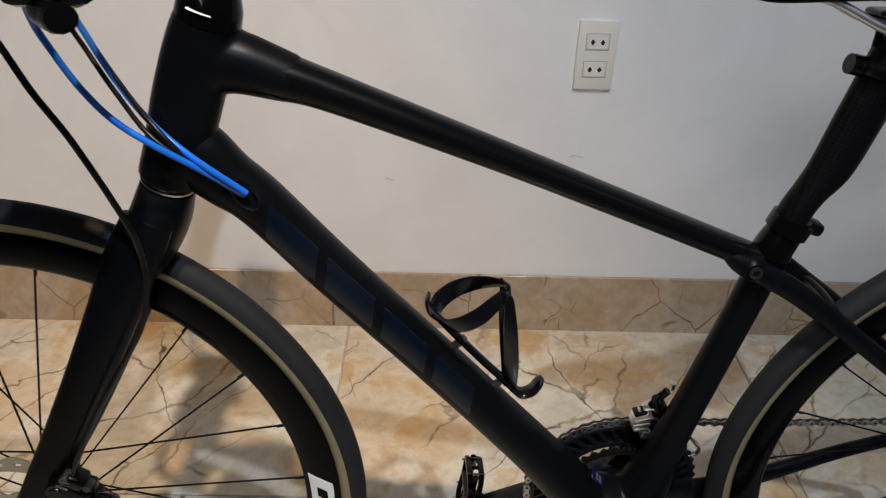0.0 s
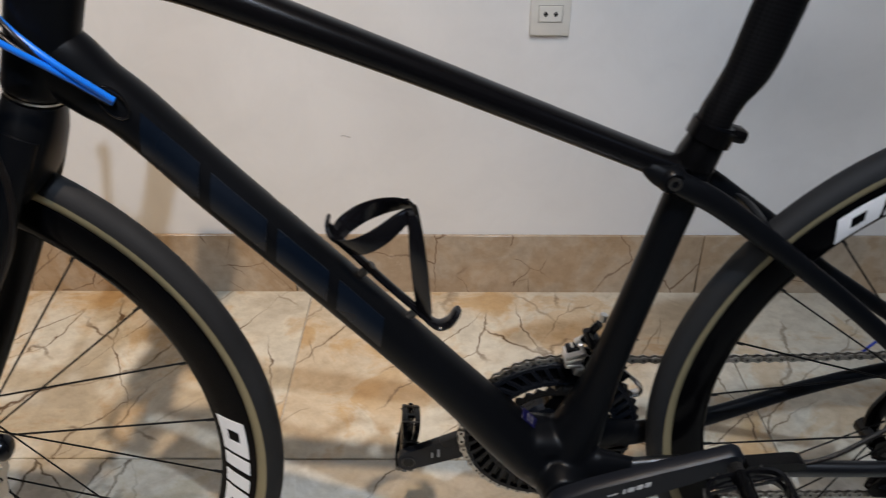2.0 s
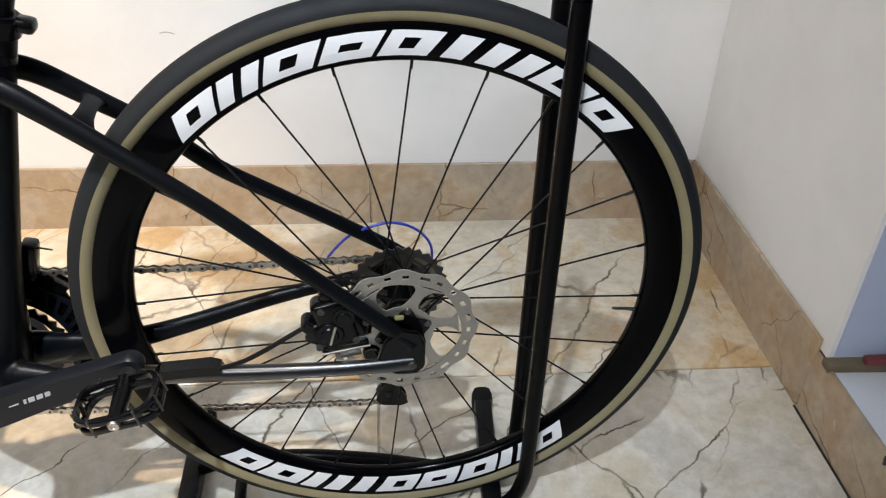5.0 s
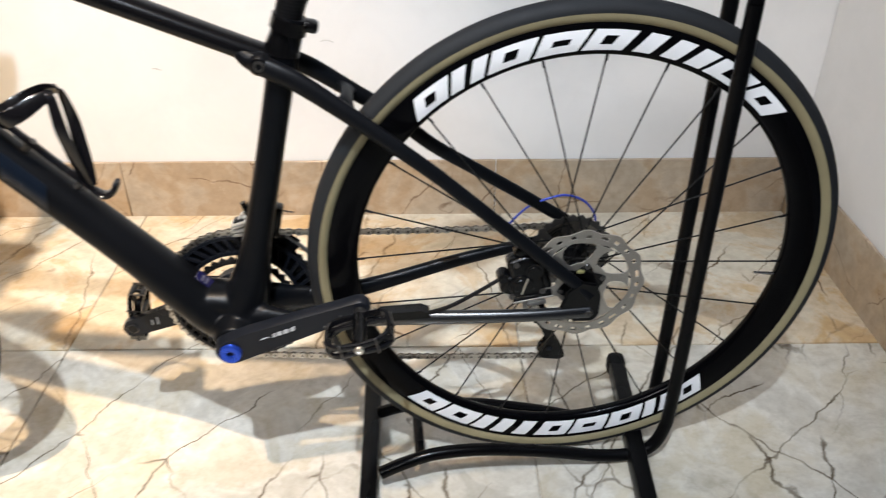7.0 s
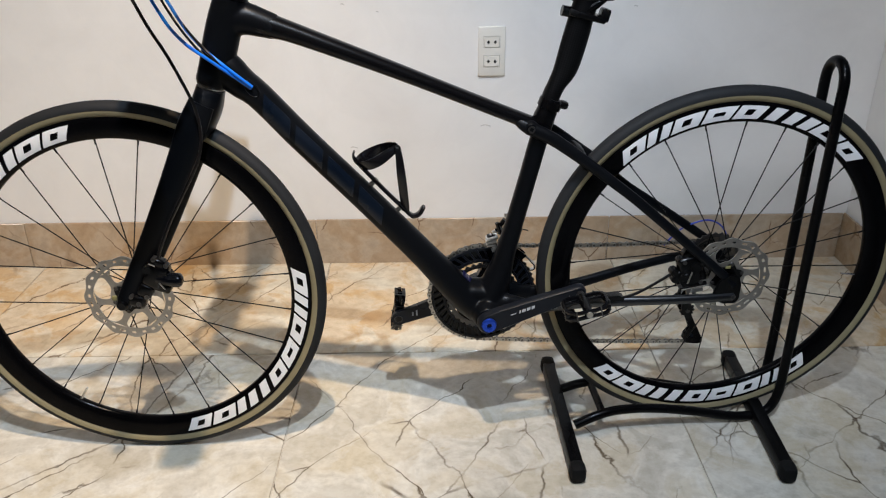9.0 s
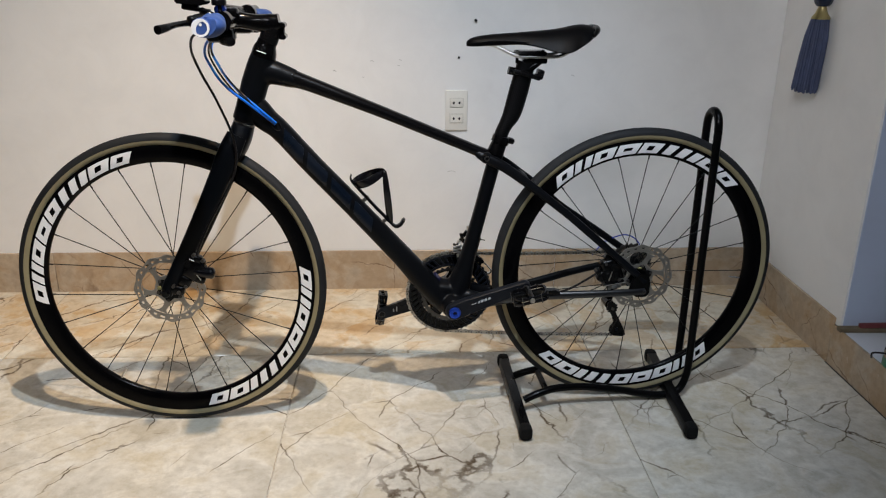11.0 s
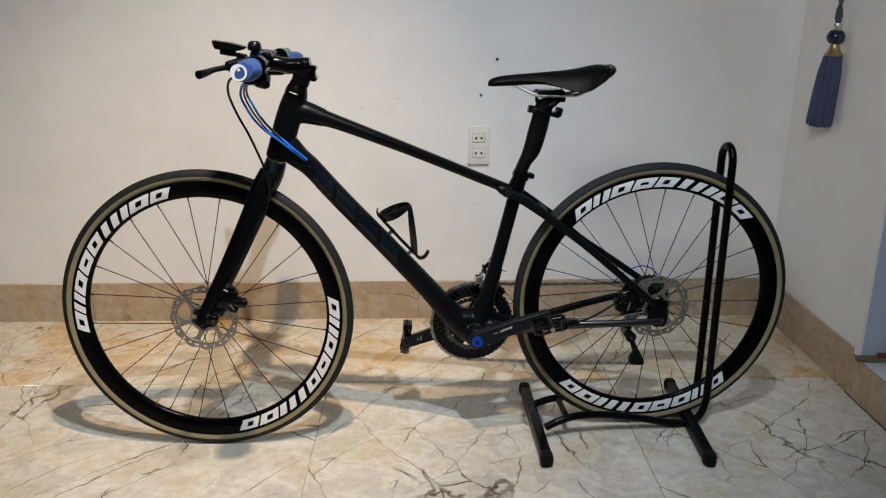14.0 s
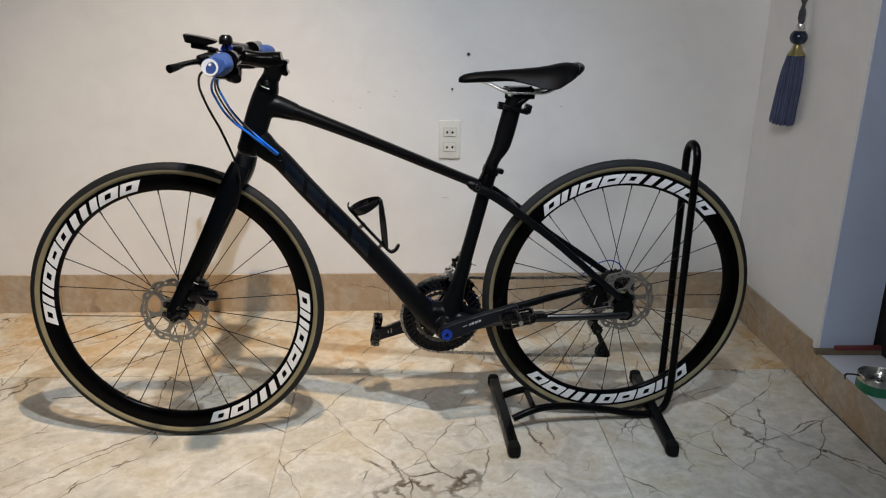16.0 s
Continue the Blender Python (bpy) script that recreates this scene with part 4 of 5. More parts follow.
    root.matrix_local = Matrix.Translation(hub + Vector(shift)) @ Matrix.Rotation(radians(turn), 4, "Z") @ Matrix.Rotation(radians(lean), 4, "X") @ Matrix.Translation(-hub)
    return root


wheel("rear_wheel", "deep black rear wheel with tan-wall tyre and white rim markings", 0.0, 12.1, -0.030, 0.020, (-7.0 - 12.1, (-134.5, 88.5), (43.0, 90.0)), -0.0525, ((-0.001, 0.0004, 0.0004), -0.8, 0.7))
wheel("front_wheel", "deep black front wheel with tan-wall tyre and white rim markings", WB, 5.4, -0.024, 0.030, (-127.2, (-79.0, 86.5), (102.0, 86.5)), -0.038, ((0.0029, 0.0057, 0.0002), -4.4, -2.0))


# ---- drivetrain ----
RINGY = 0.046
CA = radians(19.3)


def crank_outline(cx, cz, ang, length):
    d, n = (math.cos(ang), math.sin(ang)), (-math.sin(ang), math.cos(ang))
    pts = []
    for a in range(90, 271, 20):
        r = 0.0200
        pts.append((0 + r * math.cos(radians(a)), r * math.sin(radians(a))))
    pts += [(0.03, -0.0190), (0.09, -0.0160), (length - 0.02, -0.0135)]
    for a in range(-90, 91, 20):
        pts.append((length + 0.0130 * math.cos(radians(a)), 0.0135 * math.sin(radians(a))))
    pts += [(length - 0.02, 0.0145), (0.09, 0.0185), (0.03, 0.0215)]
    return [(cx + p * d[0] + q * n[0], cz + p * d[1] + q * n[1]) for p, q in pts]


def crank(side):
    s = -1 if side == "near" else 1
    ang = CA if s < 0 else CA + math.pi
    bm = bmesh.new()
    out = crank_outline(BB[0], BB[2], ang, 0.170)
    y_in, y_out = (0.056, 0.0705) if s < 0 else (0.060, 0.0740)
    rings = []
    for y, shrink in ((y_in, 0.0), (y_out - 0.004, 0.0), (y_out, 0.0030)):
        ring = []
        n = len(out)
        for i in range(n):
            (x0, z0), (x1, z1), (x2, z2) = out[i - 1], out[i], out[(i + 1) % n]
            tx, tz = x2 - x0, z2 - z0
            ln = math.hypot(tx, tz) or 1
            ring.append(bm.verts.new((x1 - tz / ln * shrink, s * y, z1 + tx / ln * shrink)))
        rings.append(ring)
    for a, b in zip(rings, rings[1:]):
        for i in range(len(a)):
            j = (i + 1) % len(a)
            bm.faces.new((a[i], a[j], b[j], b[i]))
    bm.faces.new(rings[0])
    bm.faces.new(rings[-1][::-1])
    arm = part("crank_arm", bm, M_CRANK, bike, "dark grey crank arm")
    ex, ez = BB[0] + 0.170 * math.cos(ang), BB[2] + 0.170 * math.sin(ang)
    if s < 0:
        bm = bmesh.new()
        lathe(bm, [(0, -0.0700), (0.0045, -0.0700), (0.0045, -0.0745), (0.0090, -0.0760), (0.0125, -0.0750), (0.0138, -0.0700), (0, -0.0690)], BB, 28)
        part("crank_cap", bm, M_BLUE, arm, "blue anodised crank cap")
        # printed bars
        d, n = Vector((math.cos(ang), 0, math.sin(ang))), Vector((-math.sin(ang), 0, math.cos(ang)))
        turn = Matrix.Rotation(-ang, 4, "Y")
        for p, w, h in ((0.0475, 0.0105, 0.0012), (0.0600, 0.0030, 0.0052), (0.0670, 0.0066, 0.0052), (0.0760, 0.0066, 0.0052), (0.0845, 0.0058, 0.0052)):
            bm = bmesh.new()
            box(bm, (0, 0, 0), (w, 0.0006, h))
            for v in bm.verts:
                v.co.x += 0.40 * v.co.z
            bmesh.ops.transform(bm, matrix=turn, verts=bm.verts)
            bmesh.ops.translate(bm, vec=Vector((BB[0], -0.0708, BB[2])) + d * p + n * 0.0048, verts=bm.verts)
            part("crank_mark", bm, M_GREYDECAL, arm, "pale printed block")
        bm = bmesh.new()
        for p in (0.022, 0.026):
            rod(bm, Vector((BB[0], -0.066, BB[2])) + d * p - n * 0.019, Vector((BB[0], -0.066, BB[2])) + d * p + n * 0.004, 0.0022, 8)
        part("pinch_bolt", bm, M_STEEL, arm)
    else:
        bm = bmesh.new()
        ring_piece(bm, 0.0042, 0.0072, 0, 360, 0.0590, 0.0598, (ex, ez), 20)
        part("axle_ring", bm, M_STEEL, arm)
        for k, w in ((0.030, 0.004), (0.038, 0.006)):
            bm = bmesh.new()
            box(bm, (ex - math.cos(ang) * k, 0.0593, ez - math.sin(ang) * k), (0.003, 0.0006, w * 2))
            part("crank_mark", bm, M_GREYDECAL, arm)
    return ex, ez


def pedal(x, z, s, tilt):
    """An open cage pedal on its axle; the axle runs along y from the crank."""
    y0 = s * (0.078 if s < 0 else 0.062)
    place = Matrix.Translation((x, y0, z)) @ Matrix.Rotation(radians(tilt), 4, "Y") @ Matrix.Diagonal((0.84, 0.68, 0.90, 1))
    bm = bmesh.new()
    rod(bm, (0, -s * 0.006, 0), (0, s * 0.016, 0), 0.0075, 14)
    rod(bm, (0, s * 0.012, 0), (0, s * 0.094, 0), 0.0105, 16, 0.0085)
    root = part("pedal", bm, M_PART, bike, "black metal cage pedal with pins")
    root.matrix_local = place
    # two rounded hoops, one over the other, held apart by posts
    n = 40
    for level in (-0.0085, 0.0085):
        bm, rings = bmesh.new(), []
        for zz, k in ((-0.0036, 0.0010), (-0.0022, 0.0), (0.0022, 0.0), (0.0036, 0.0010), (0.0036, 0.0055), (-0.0036, 0.0055)):
            ring = []
            for i in range(n):
                a = 2 * math.pi * i / n
                ca, sa = math.cos(a), math.sin(a)
                px = (0.047 - k) * math.copysign(abs(ca) ** 0.6, ca)
                py = 0.0555 + (0.0435 - k) * math.copysign(abs(sa) ** 0.6, sa)
                ring.append(bm.verts.new((px, s * py, level * (0.55 + 0.45 * abs(ca)) + zz)))
            rings.append(ring)
        for a, b in zip(rings, rings[1:] + rings[:1]):
            for i in range(n):
                j = (i + 1) % n
                bm.faces.new((a[i], a[j], b[j], b[i]))
        part("cage", bm, M_GLOSS, root)
    for px, py in ((-0.0425, 0.056), (0.0425, 0.056)):
        bm = bmesh.new()
        box(bm, (px, s * py, 0), (0.0045, 0.007, 0.018), 0.0012)
        part("post", bm, M_GLOSS, root)
    for sx in (-1, 1):
        for y in (0.030, 0.082):
            bm = bmesh.new()
            box(bm, (sx * 0.026, s * y, 0), (0.042, 0.0055, 0.0075), 0.002)
            part("brace", bm, M_GLOSS, root)
    for px, py in ((-0.0465, 0.035), (-0.0465, 0.075), (0.0465, 0.035), (0.0465, 0.075), (-0.025, 0.0965), (0.025, 0.0965), (-0.025, 0.014), (0.025, 0.014)):
        bm = bmesh.new()
        rod(bm, (px, s * py, -0.0118), (px, s * py, 0.0118), 0.0015, 6)
        part("pin", bm, M_COG, root)
    bm = bmesh.new()
    lathe(bm, [(0, s * 0.1005), (0.0025, s * 0.1005), (0.0032, s * 0.1018), (0.0058, s * 0.1018), (0.0068, s * 0.0995), (0.0068, s * 0.092), (0, s * 0.092)], n=18)
    part("axle_cap", bm, M_CHAIN, root)
    for y in (-0.004, 0.000, 0.004, 0.008):
        bm = bmesh.new()
        lathe(bm, [(0.0072, s * y - 0.0012), (0.0088, s * y - 0.0008), (0.0088, s * y + 0.0008), (0.0072, s * y + 0.0012)], n=18, closed=True)
        part("axle_thread", bm, M_COG, root)


ex, ez = crank("near")
pedal(ex, ez, -1, -12)
ex, ez = crank("far")
pedal(ex, ez, 1, 98)


def toothed(bm, cx, cz, r, teeth, y0, y1, r_in, depth=0.0035):
    steps = teeth * 4
    ring_piece(bm, r_in, lambda a: r + depth * (0.5 + 0.5 * math.cos(teeth * a)) - depth, 0, 360, y0, y1, (cx, cz), steps)


RC = (BB[0] + 0.0012, BB[2] + 0.0015)             # centre of the rings
bm = bmesh.new()
toothed(bm, RC[0], RC[1], 0.1030, 50, RINGY - 0.0012, RINGY + 0.0012, 0.0900)
outer_ring = part("chainring", bm, M_COG, bike, "large black chainring with hollow ribs")
bm = bmesh.new()
ring_piece(bm, 0.0725, 0.0965, 0, 360, RINGY - 0.0030, RINGY - 0.0013, RC, 72)
part("ring_web", bm, M_PART, outer_ring)
for r0, r1, y in ((0.0705, 0.0755, 0.0085), (0.0930, 0.0975, 0.0062)):
    bm = bmesh.new()
    ring_piece(bm, r0, r1, 0, 360, RINGY - y, RINGY - 0.0014, RC, 72)
    bmesh.ops.bevel(bm, geom=[e for e in bm.edges if len(e.link_faces) == 2 and e.calc_face_angle(0) > 1.0], offset=0.0006, segments=1, affect="EDGES")
    part("ring_band", bm, M_CRANK, outer_ring)
for k in range(40):
    d0 = radians(9 * k)
    bm = bmesh.new()
    out = []
    for r, a in ((0.0745, 0.0), (0.0940, 6.0), (0.0940, 8.6), (0.0745, 3.2)):
        out.append((RC[0] + r * math.cos(d0 + radians(a)), RC[1] + r * math.sin(d0 + radians(a))))
    prism(bm, out, RINGY - 0.0072, RINGY - 0.0028)
    part("rib", bm, M_CRANK, outer_ring)
bm = bmesh.new()
toothed(bm, RC[0], RC[1], 0.0705, 34, RINGY - 0.0112, RINGY - 0.0090, 0.0590, 0.0050)
part("inner_chainring", bm, M_COG, bike)
spider = bmesh.new()
lathe(spider, [(0.018, RINGY - 0.006), (0.036, RINGY - 0.006), (0.041, RINGY - 0.002), (0.041, RINGY + 0.011), (0.018, RINGY + 0.012)], (RC[0], 0, RC[1]), 32, closed=True)
spider = part("spider", spider, M_CRANK, bike)
for d in (78, 164, 234, 320):
    bm = bmesh.new()
    c, z = math.cos(radians(d)), math.sin(radians(d))
    q = lambda p, w: (RC[0] + p * c - w * z, RC[1] + p * z + w * c)
    prism(bm, [q(0.036, -0.019), q(0.052, -0.0125), q(0.0735, -0.0150), q(0.0735, 0.0150), q(0.052, 0.0125), q(0.036, 0.019)], RINGY - 0.0085, RINGY + 0.011)
    bmesh.ops.bevel(bm, geom=list(bm.edges), offset=0.0016, segments=2, affect="EDGES")
    arm = part("spider_arm", bm, M_PART, spider)
    bm = bmesh.new()
    rod(bm, (q(0.0640, 0)[0], RINGY - 0.0125, q(0.0640, 0)[1]), (q(0.0640, 0)[0], RINGY - 0.007, q(0.0640, 0)[1]), 0.0048, 14)
    part("ring_bolt", bm, M_COG, arm)


# chain: a wrap round the ring, upper run, cassette, lower run to the tension pulley
def chain_path():
    pts = []
    r = 0.1012
    for a in range(266, 82, -3):
        pts.append((RC[0] + r * math.cos(radians(a)), RINGY, RC[1] + r * math.sin(radians(a))))
    up_end = (0.000, 0.0400, HUB_Z + 0.0300)
    n = 16
    x0, _, z0 = pts[-1]
    for k in range(1, n + 1):
        t = k / n
        pts.append((x0 + (up_end[0] - x0) * t, RINGY + (up_end[1] - RINGY) * t, z0 + (up_end[2] - z0) * t - 0.004 * math.sin(math.pi * t)))
    for a in range(80, -31, -10):
        pts.append((0.0300 * math.cos(radians(a)), 0.040, HUB_Z + 0.0300 * math.sin(radians(a))))
    return pts


def low_path():
    n, (x0, z0), (x1, z1) = 16, (RC[0] - 0.008, RC[1] - 0.1012), (-0.012, 0.1440)
    return [(x0 + (x1 - x0) * k / n, RINGY - 0.004 * k / n, z0 + (z1 - z0) * k / n - 0.003 * math.sin(math.pi * k / n)) for k in range(n + 1)]


def chain():
    def link_mesh(narrow):
        bm = bmesh.new()
        for s in (-1, 1):
            y = s * (0.0017 if narrow else 0.0027)
            out = []
            for cx0, a0 in ((-0.00635, 90), (0.00635, -90)):
                for a in range(a0, a0 + 181, 45):
                    out.append((cx0 + 0.0044 * math.cos(radians(a)), 0.0044 * math.sin(radians(a))))
                out.append((0, -0.0021 if a0 == 90 else 0.0021))
            prism(bm, out, y - 0.0005, y + 0.0005)
        return mesh_of("link", bm, M_LINK if narrow else M_CHAIN)
    wide, narrow = link_mesh(False), link_mesh(True)
    rollers = bmesh.new()
    spots = []
    for path in (chain_path(), low_path()):
        pts = [Vector(p) for p in path]
        acc, nxt = 0.0, 0.0
        marks = []
        for a, b in zip(pts, pts[1:]):
            ln = (b - a).length
            while nxt <= acc + ln:
                marks.append(a + (b - a) * ((nxt - acc) / ln))
                nxt += 0.0127
            acc += ln
        spots.append(marks)
    for marks in spots:
        for p in marks:
            lathe(rollers, [(0, -0.0036), (0.0016, -0.0036), (0.0030, -0.0016), (0.0030, 0.0016), (0.0016, 0.0036), (0, 0.0036)], p, 8)
    root = part("chain", rollers, M_COG, bike, "steel roller chain")
    for marks in spots:
        for i, (a, b) in enumerate(zip(marks, marks[1:])):
            d = b - a
            m = Matrix.Translation((a + b) / 2) @ Matrix.Rotation(math.atan2(d.y, d.x), 4, "Z") @ Matrix.Rotation(-math.atan2(d.z, math.hypot(d.x, d.y)), 4, "Y")
            share("link", wide if i % 2 else narrow, root, m)


chain()

# cassette
for i, (r, t) in enumerate(((0.0560, 28), (0.0500, 25), (0.0455, 23), (0.0420, 21), (0.0385, 19), (0.0345, 17), (0.0310, 15), (0.0280, 14), (0.0255, 13), (0.0230, 12))):
    bm = bmesh.new()
    y = 0.0215 + i * 0.0032
    toothed(bm, 0, HUB_Z, r, t, y, y + 0.0016, r - 0.0105 if i < 5 else 0.015, 0.0045)
    if i < 5:
        # the large ones are open rings on five arms
        for k in range(5):
            d = 72 * k + 11 * i
            ring_piece(bm, 0.015, r - 0.0100, d - 7, d + 7, y + 0.0002, y + 0.0014, (0, HUB_Z), 3)
    part("sprocket", bm, M_LINK if i % 2 else M_COG, bike)

# rear derailleur
bm = bmesh.new()
rod(bm, (0.004, 0.058, 0.312), (0.004, 0.078, 0.312), 0.010, 14)
sweep(bm, spline([(0.006, 0.070, 0.308), (-0.004, 0.078, 0.278), (-0.020, 0.080, 0.246), (-0.028, 0.072, 0.226)], 5), 0.011, 0.009, 14)
rod(bm, (-0.030, 0.050, 0.222), (-0.030, 0.084, 0.222), 0.012, 16)
mech = part("rear_derailleur", bm, M_PART, bike, "black rear derailleur")
for y in (0.0375, 0.0475):
    bm = bmesh.new()
    prism(bm, [(-0.040, 0.234), (-0.030, 0.238), (-0.020, 0.214), (-0.012, 0.196), (-0.001, 0.176), (0.010, 0.154), (0.012, 0.144), (0.004, 0.140), (-0.020, 0.143), (-0.028, 0.152), (-0.026, 0.164), (-0.018, 0.176), (-0.025, 0.196), (-0.040, 0.218)], y - 0.0008, y + 0.0008)
    part("derailleur_cage", bm, M_PART, mech)
for px, pz in ((-0.026, 0.217), (-0.012, 0.1610)):
    bm = bmesh.new()
    toothed(bm, px, pz, 0.0165 if pz < 0.2 else 0.0155, 11, 0.0405, 0.0445, 0.004, 0.004)
    part("pulley", bm, M_PART, mech)
    bm = bmesh.new()
    rod(bm, (px, 0.0355, pz), (px, 0.0500, pz), 0.0042, 10)
    part("pulley_bolt", bm, M_NAVY if pz < 0.2 else M_COG, mech)

# front derailleur on the seat tube
bm = bmesh.new()
box(bm, (-0.376, 0.028, 0.400), (0.016, 0.020, 0.044), 0.004, Matrix.Rotation(radians(14), 4, "Y"))
box(bm, (-0.396, 0.034, 0.402), (0.013, 0.020, 0.020), 0.004, Matrix.Rotation(radians(-20), 4, "Y"))
rod(bm, (-0.411, 0.022, 0.430), (-0.404, 0.022, 0.408), 0.004, 8)
fd = part("front_derailleur", bm, M_PART, bike, "front derailleur with bright cage")
for y in (RINGY - 0.007, RINGY + 0.007):
    bm = bmesh.new()
    ring_piece(bm, 0.104, 0.116, 44, 74, y - 0.0008, y + 0.0008, (BB[0], BB[2]), 12)
    part("guide_plate", bm, M_PART, fd)
# the cage tail is an open loop with a bright tip
loop = [(-0.372, 0.3660), (-0.3560, 0.3510), (-0.3420, 0.3370), (-0.3335, 0.3265), (-0.3365, 0.3190), (-0.3460, 0.3170), (-0.3560, 0.3220), (-0.3680, 0.3380)]
part("guide_tail", tube([(x, 0.050, z) for x, z in loop], 0.0016, 0.0055, n=10), M_COG, fd, "dark cage tail")
part("tail_tip", tube([(x, 0.050, z) for x, z in loop[2:6]], 0.0024, 0.0062, n=10), M_STEEL, fd, "bright cage tip")
for a, size, deg in (((-0.4120, 0.034, 0.4075), (0.013, 0.010, 0.006), -30), ((-0.4215, 0.034, 0.3985), (0.009, 0.010, 0.005), -50), ((-0.4180, 0.030, 0.3920), (0.012, 0.010, 0.004), 10), ((-0.4135, 0.032, 0.3765), (0.006, 0.012, 0.010), 0)):
    bm = bmesh.new()
    box(bm, a, size, 0.0018, Matrix.Rotation(radians(deg), 4, "Y"))
    part("link_arm", bm, M_STEEL, fd, "bright steel link")
bm = bmesh.new()
sweep(bm, spline([(-0.4100, 0.030, 0.4100), (-0.4030, 0.030, 0.4220), (-0.3960, 0.028, 0.4330)], 3), 0.0045, None, 8)
part("link_body", bm, M_PART, fd)
for dx, dz, w, h, deg in ((-0.4190, 0.3985, 0.022, 0.0050, -14), (-0.4205, 0.3915, 0.020, 0.0046, -8), (-0.4205, 0.3850, 0.018, 0.0042, 0), (-0.4140, 0.3770, 0.010, 0.0100, 12)):
    bm = bmesh.new()
    box(bm, (dx, 0.028, dz), (w, 0.020, h), 0.0016, Matrix.Rotation(radians(deg), 4, "Y"))
    part("link_plate", bm, M_STEEL, fd, "bright steel link")
bm = bmesh.new()
box(bm, (-0.4185, 0.032, 0.3900), (0.015, 0.016, 0.024), 0.002, Matrix.Rotation(radians(-10), 4, "Y"))
part("link_core", bm, M_PART, fd)
bm = bmesh.new()
rod(bm, (-0.3940, 0.026, 0.4380), (-0.3930, 0.026, 0.4460), 0.0040, 10)
part("clamp_bolt", bm, M_STEEL, fd)
bm = bmesh.new()
sweep(bm, spline([(-0.372, 0.030, 0.414), (-0.362, 0.030, 0.411), (-0.352, 0.030, 0.4085)], 3), 0.0011, None, 6)
part("cable_end", bm, M_COG, fd)


# ---- brakes ----
def caliper(boxes, drums, bolts):
    """The first box is the body; the rest, the piston drums and the bolts are fixed to it."""
    root = None
    for centre, size, deg in boxes:
        bm = bmesh.new()
        box(bm, centre, size, min(size) * 0.28, Matrix.Rotation(radians(deg), 4, "Y"), 3)
        if root is None:
            root = part("brake_caliper", bm, M_PART, bike, "black hydraulic disc brake caliper")
        else:
            part("caliper_piece", bm, M_PART, root)
    for (x, z), r, y0, y1 in drums:
        bm = bmesh.new()
        lathe(bm, [(0, y0), (r * 0.55, y0), (r * 0.62, y0 + 0.0015), (r * 0.9, y0 + 0.0015), (r, y0 + 0.004), (r, y1), (0, y1)], (x, 0, z), 24)
        part("piston_drum", bm, M_PART, root)
    for x, y, z, r in bolts:
        bm = bmesh.new()
        lathe(bm, [(0, y + 0.001), (r * 0.5, y + 0.001), (r * 0.55, y), (r * 0.9, y), (r, y + 0.001), (r, y + 0.012), (0, y + 0.012)], (x, 0, z), 14)
        part("caliper_bolt", bm, M_COG, root)
    return root


rear_cal = caliper(
    [((-0.070, -0.043, 0.352), (0.040, 0.024, 0.060), -14), ((-0.090, -0.044, 0.340), (0.020, 0.022, 0.026), 25), ((-0.074, -0.040, 0.384), (0.022, 0.020, 0.020), 25), ((-0.062, -0.046, 0.324), (0.050, 0.018, 0.012), -8), ((-0.050, -0.043, 0.346), (0.018, 0.018, 0.034), -20), ((-0.060, -0.040, 0.372), (0.028, 0.016, 0.012), -30)],
    [((-0.077, 0.342), 0.0155, -0.0590, -0.030), ((-0.062, 0.362), 0.0125, -0.0580, -0.030), ((-0.098, 0.350), 0.0080, -0.0540, -0.036)],
    [(-0.084, -0.057, 0.372, 0.0038), (-0.050, -0.056, 0.332, 0.0042), (-0.088, -0.058, 0.326, 0.0036), (-0.055, -0.056, 0.378, 0.0034), (-0.040, -0.054, 0.352, 0.0030)])
for a, b, r in (((-0.0765, -0.0605, 0.333), (-0.0705, -0.0605, 0.355), 0.0014), ((-0.086, -0.0600, 0.3195), (-0.036, -0.0585, 0.3270), 0.0012)):
    bm = bmesh.new()
    rod(bm, a, b, r, 8)
    part("caliper_pin", bm, M_CHAIN, rear_cal)
bm = bmesh.new()
box(bm, (-0.056, -0.0565, 0.3165), (0.022, 0.003, 0.007), 0.001, Matrix.Rotation(radians(-8), 4, "Y"))
part("caliper_plate", bm, M_STEEL, rear_cal)
part("brake_hose", tube([(-0.094, -0.045, 0.352), (-0.120, -0.050, 0.338), (-0.165, -0.056, 0.316), (-0.205, -0.054, 0.303)], 0.0026, n=8), M_CABLE, bike)
bm = bmesh.new()
prism(bm, [(-0.258, 0.304), (-0.250, 0.3120), (-0.200, 0.3140), (-0.190, 0.3100), (-0.188, 0.303), (-0.258, 0.300)], -0.0600, -0.0440)
part("stay_guard", bm, M_PLASTIC, bike)
# a yellow sticker on the hub
bm = bmesh.new()
box(bm, (-0.006, -0.060, 0.362), (0.010, 0.004, 0.0055), 0.002)
part("warning_sticker", bm, M_YELLOW, bike, "small yellow sticker")

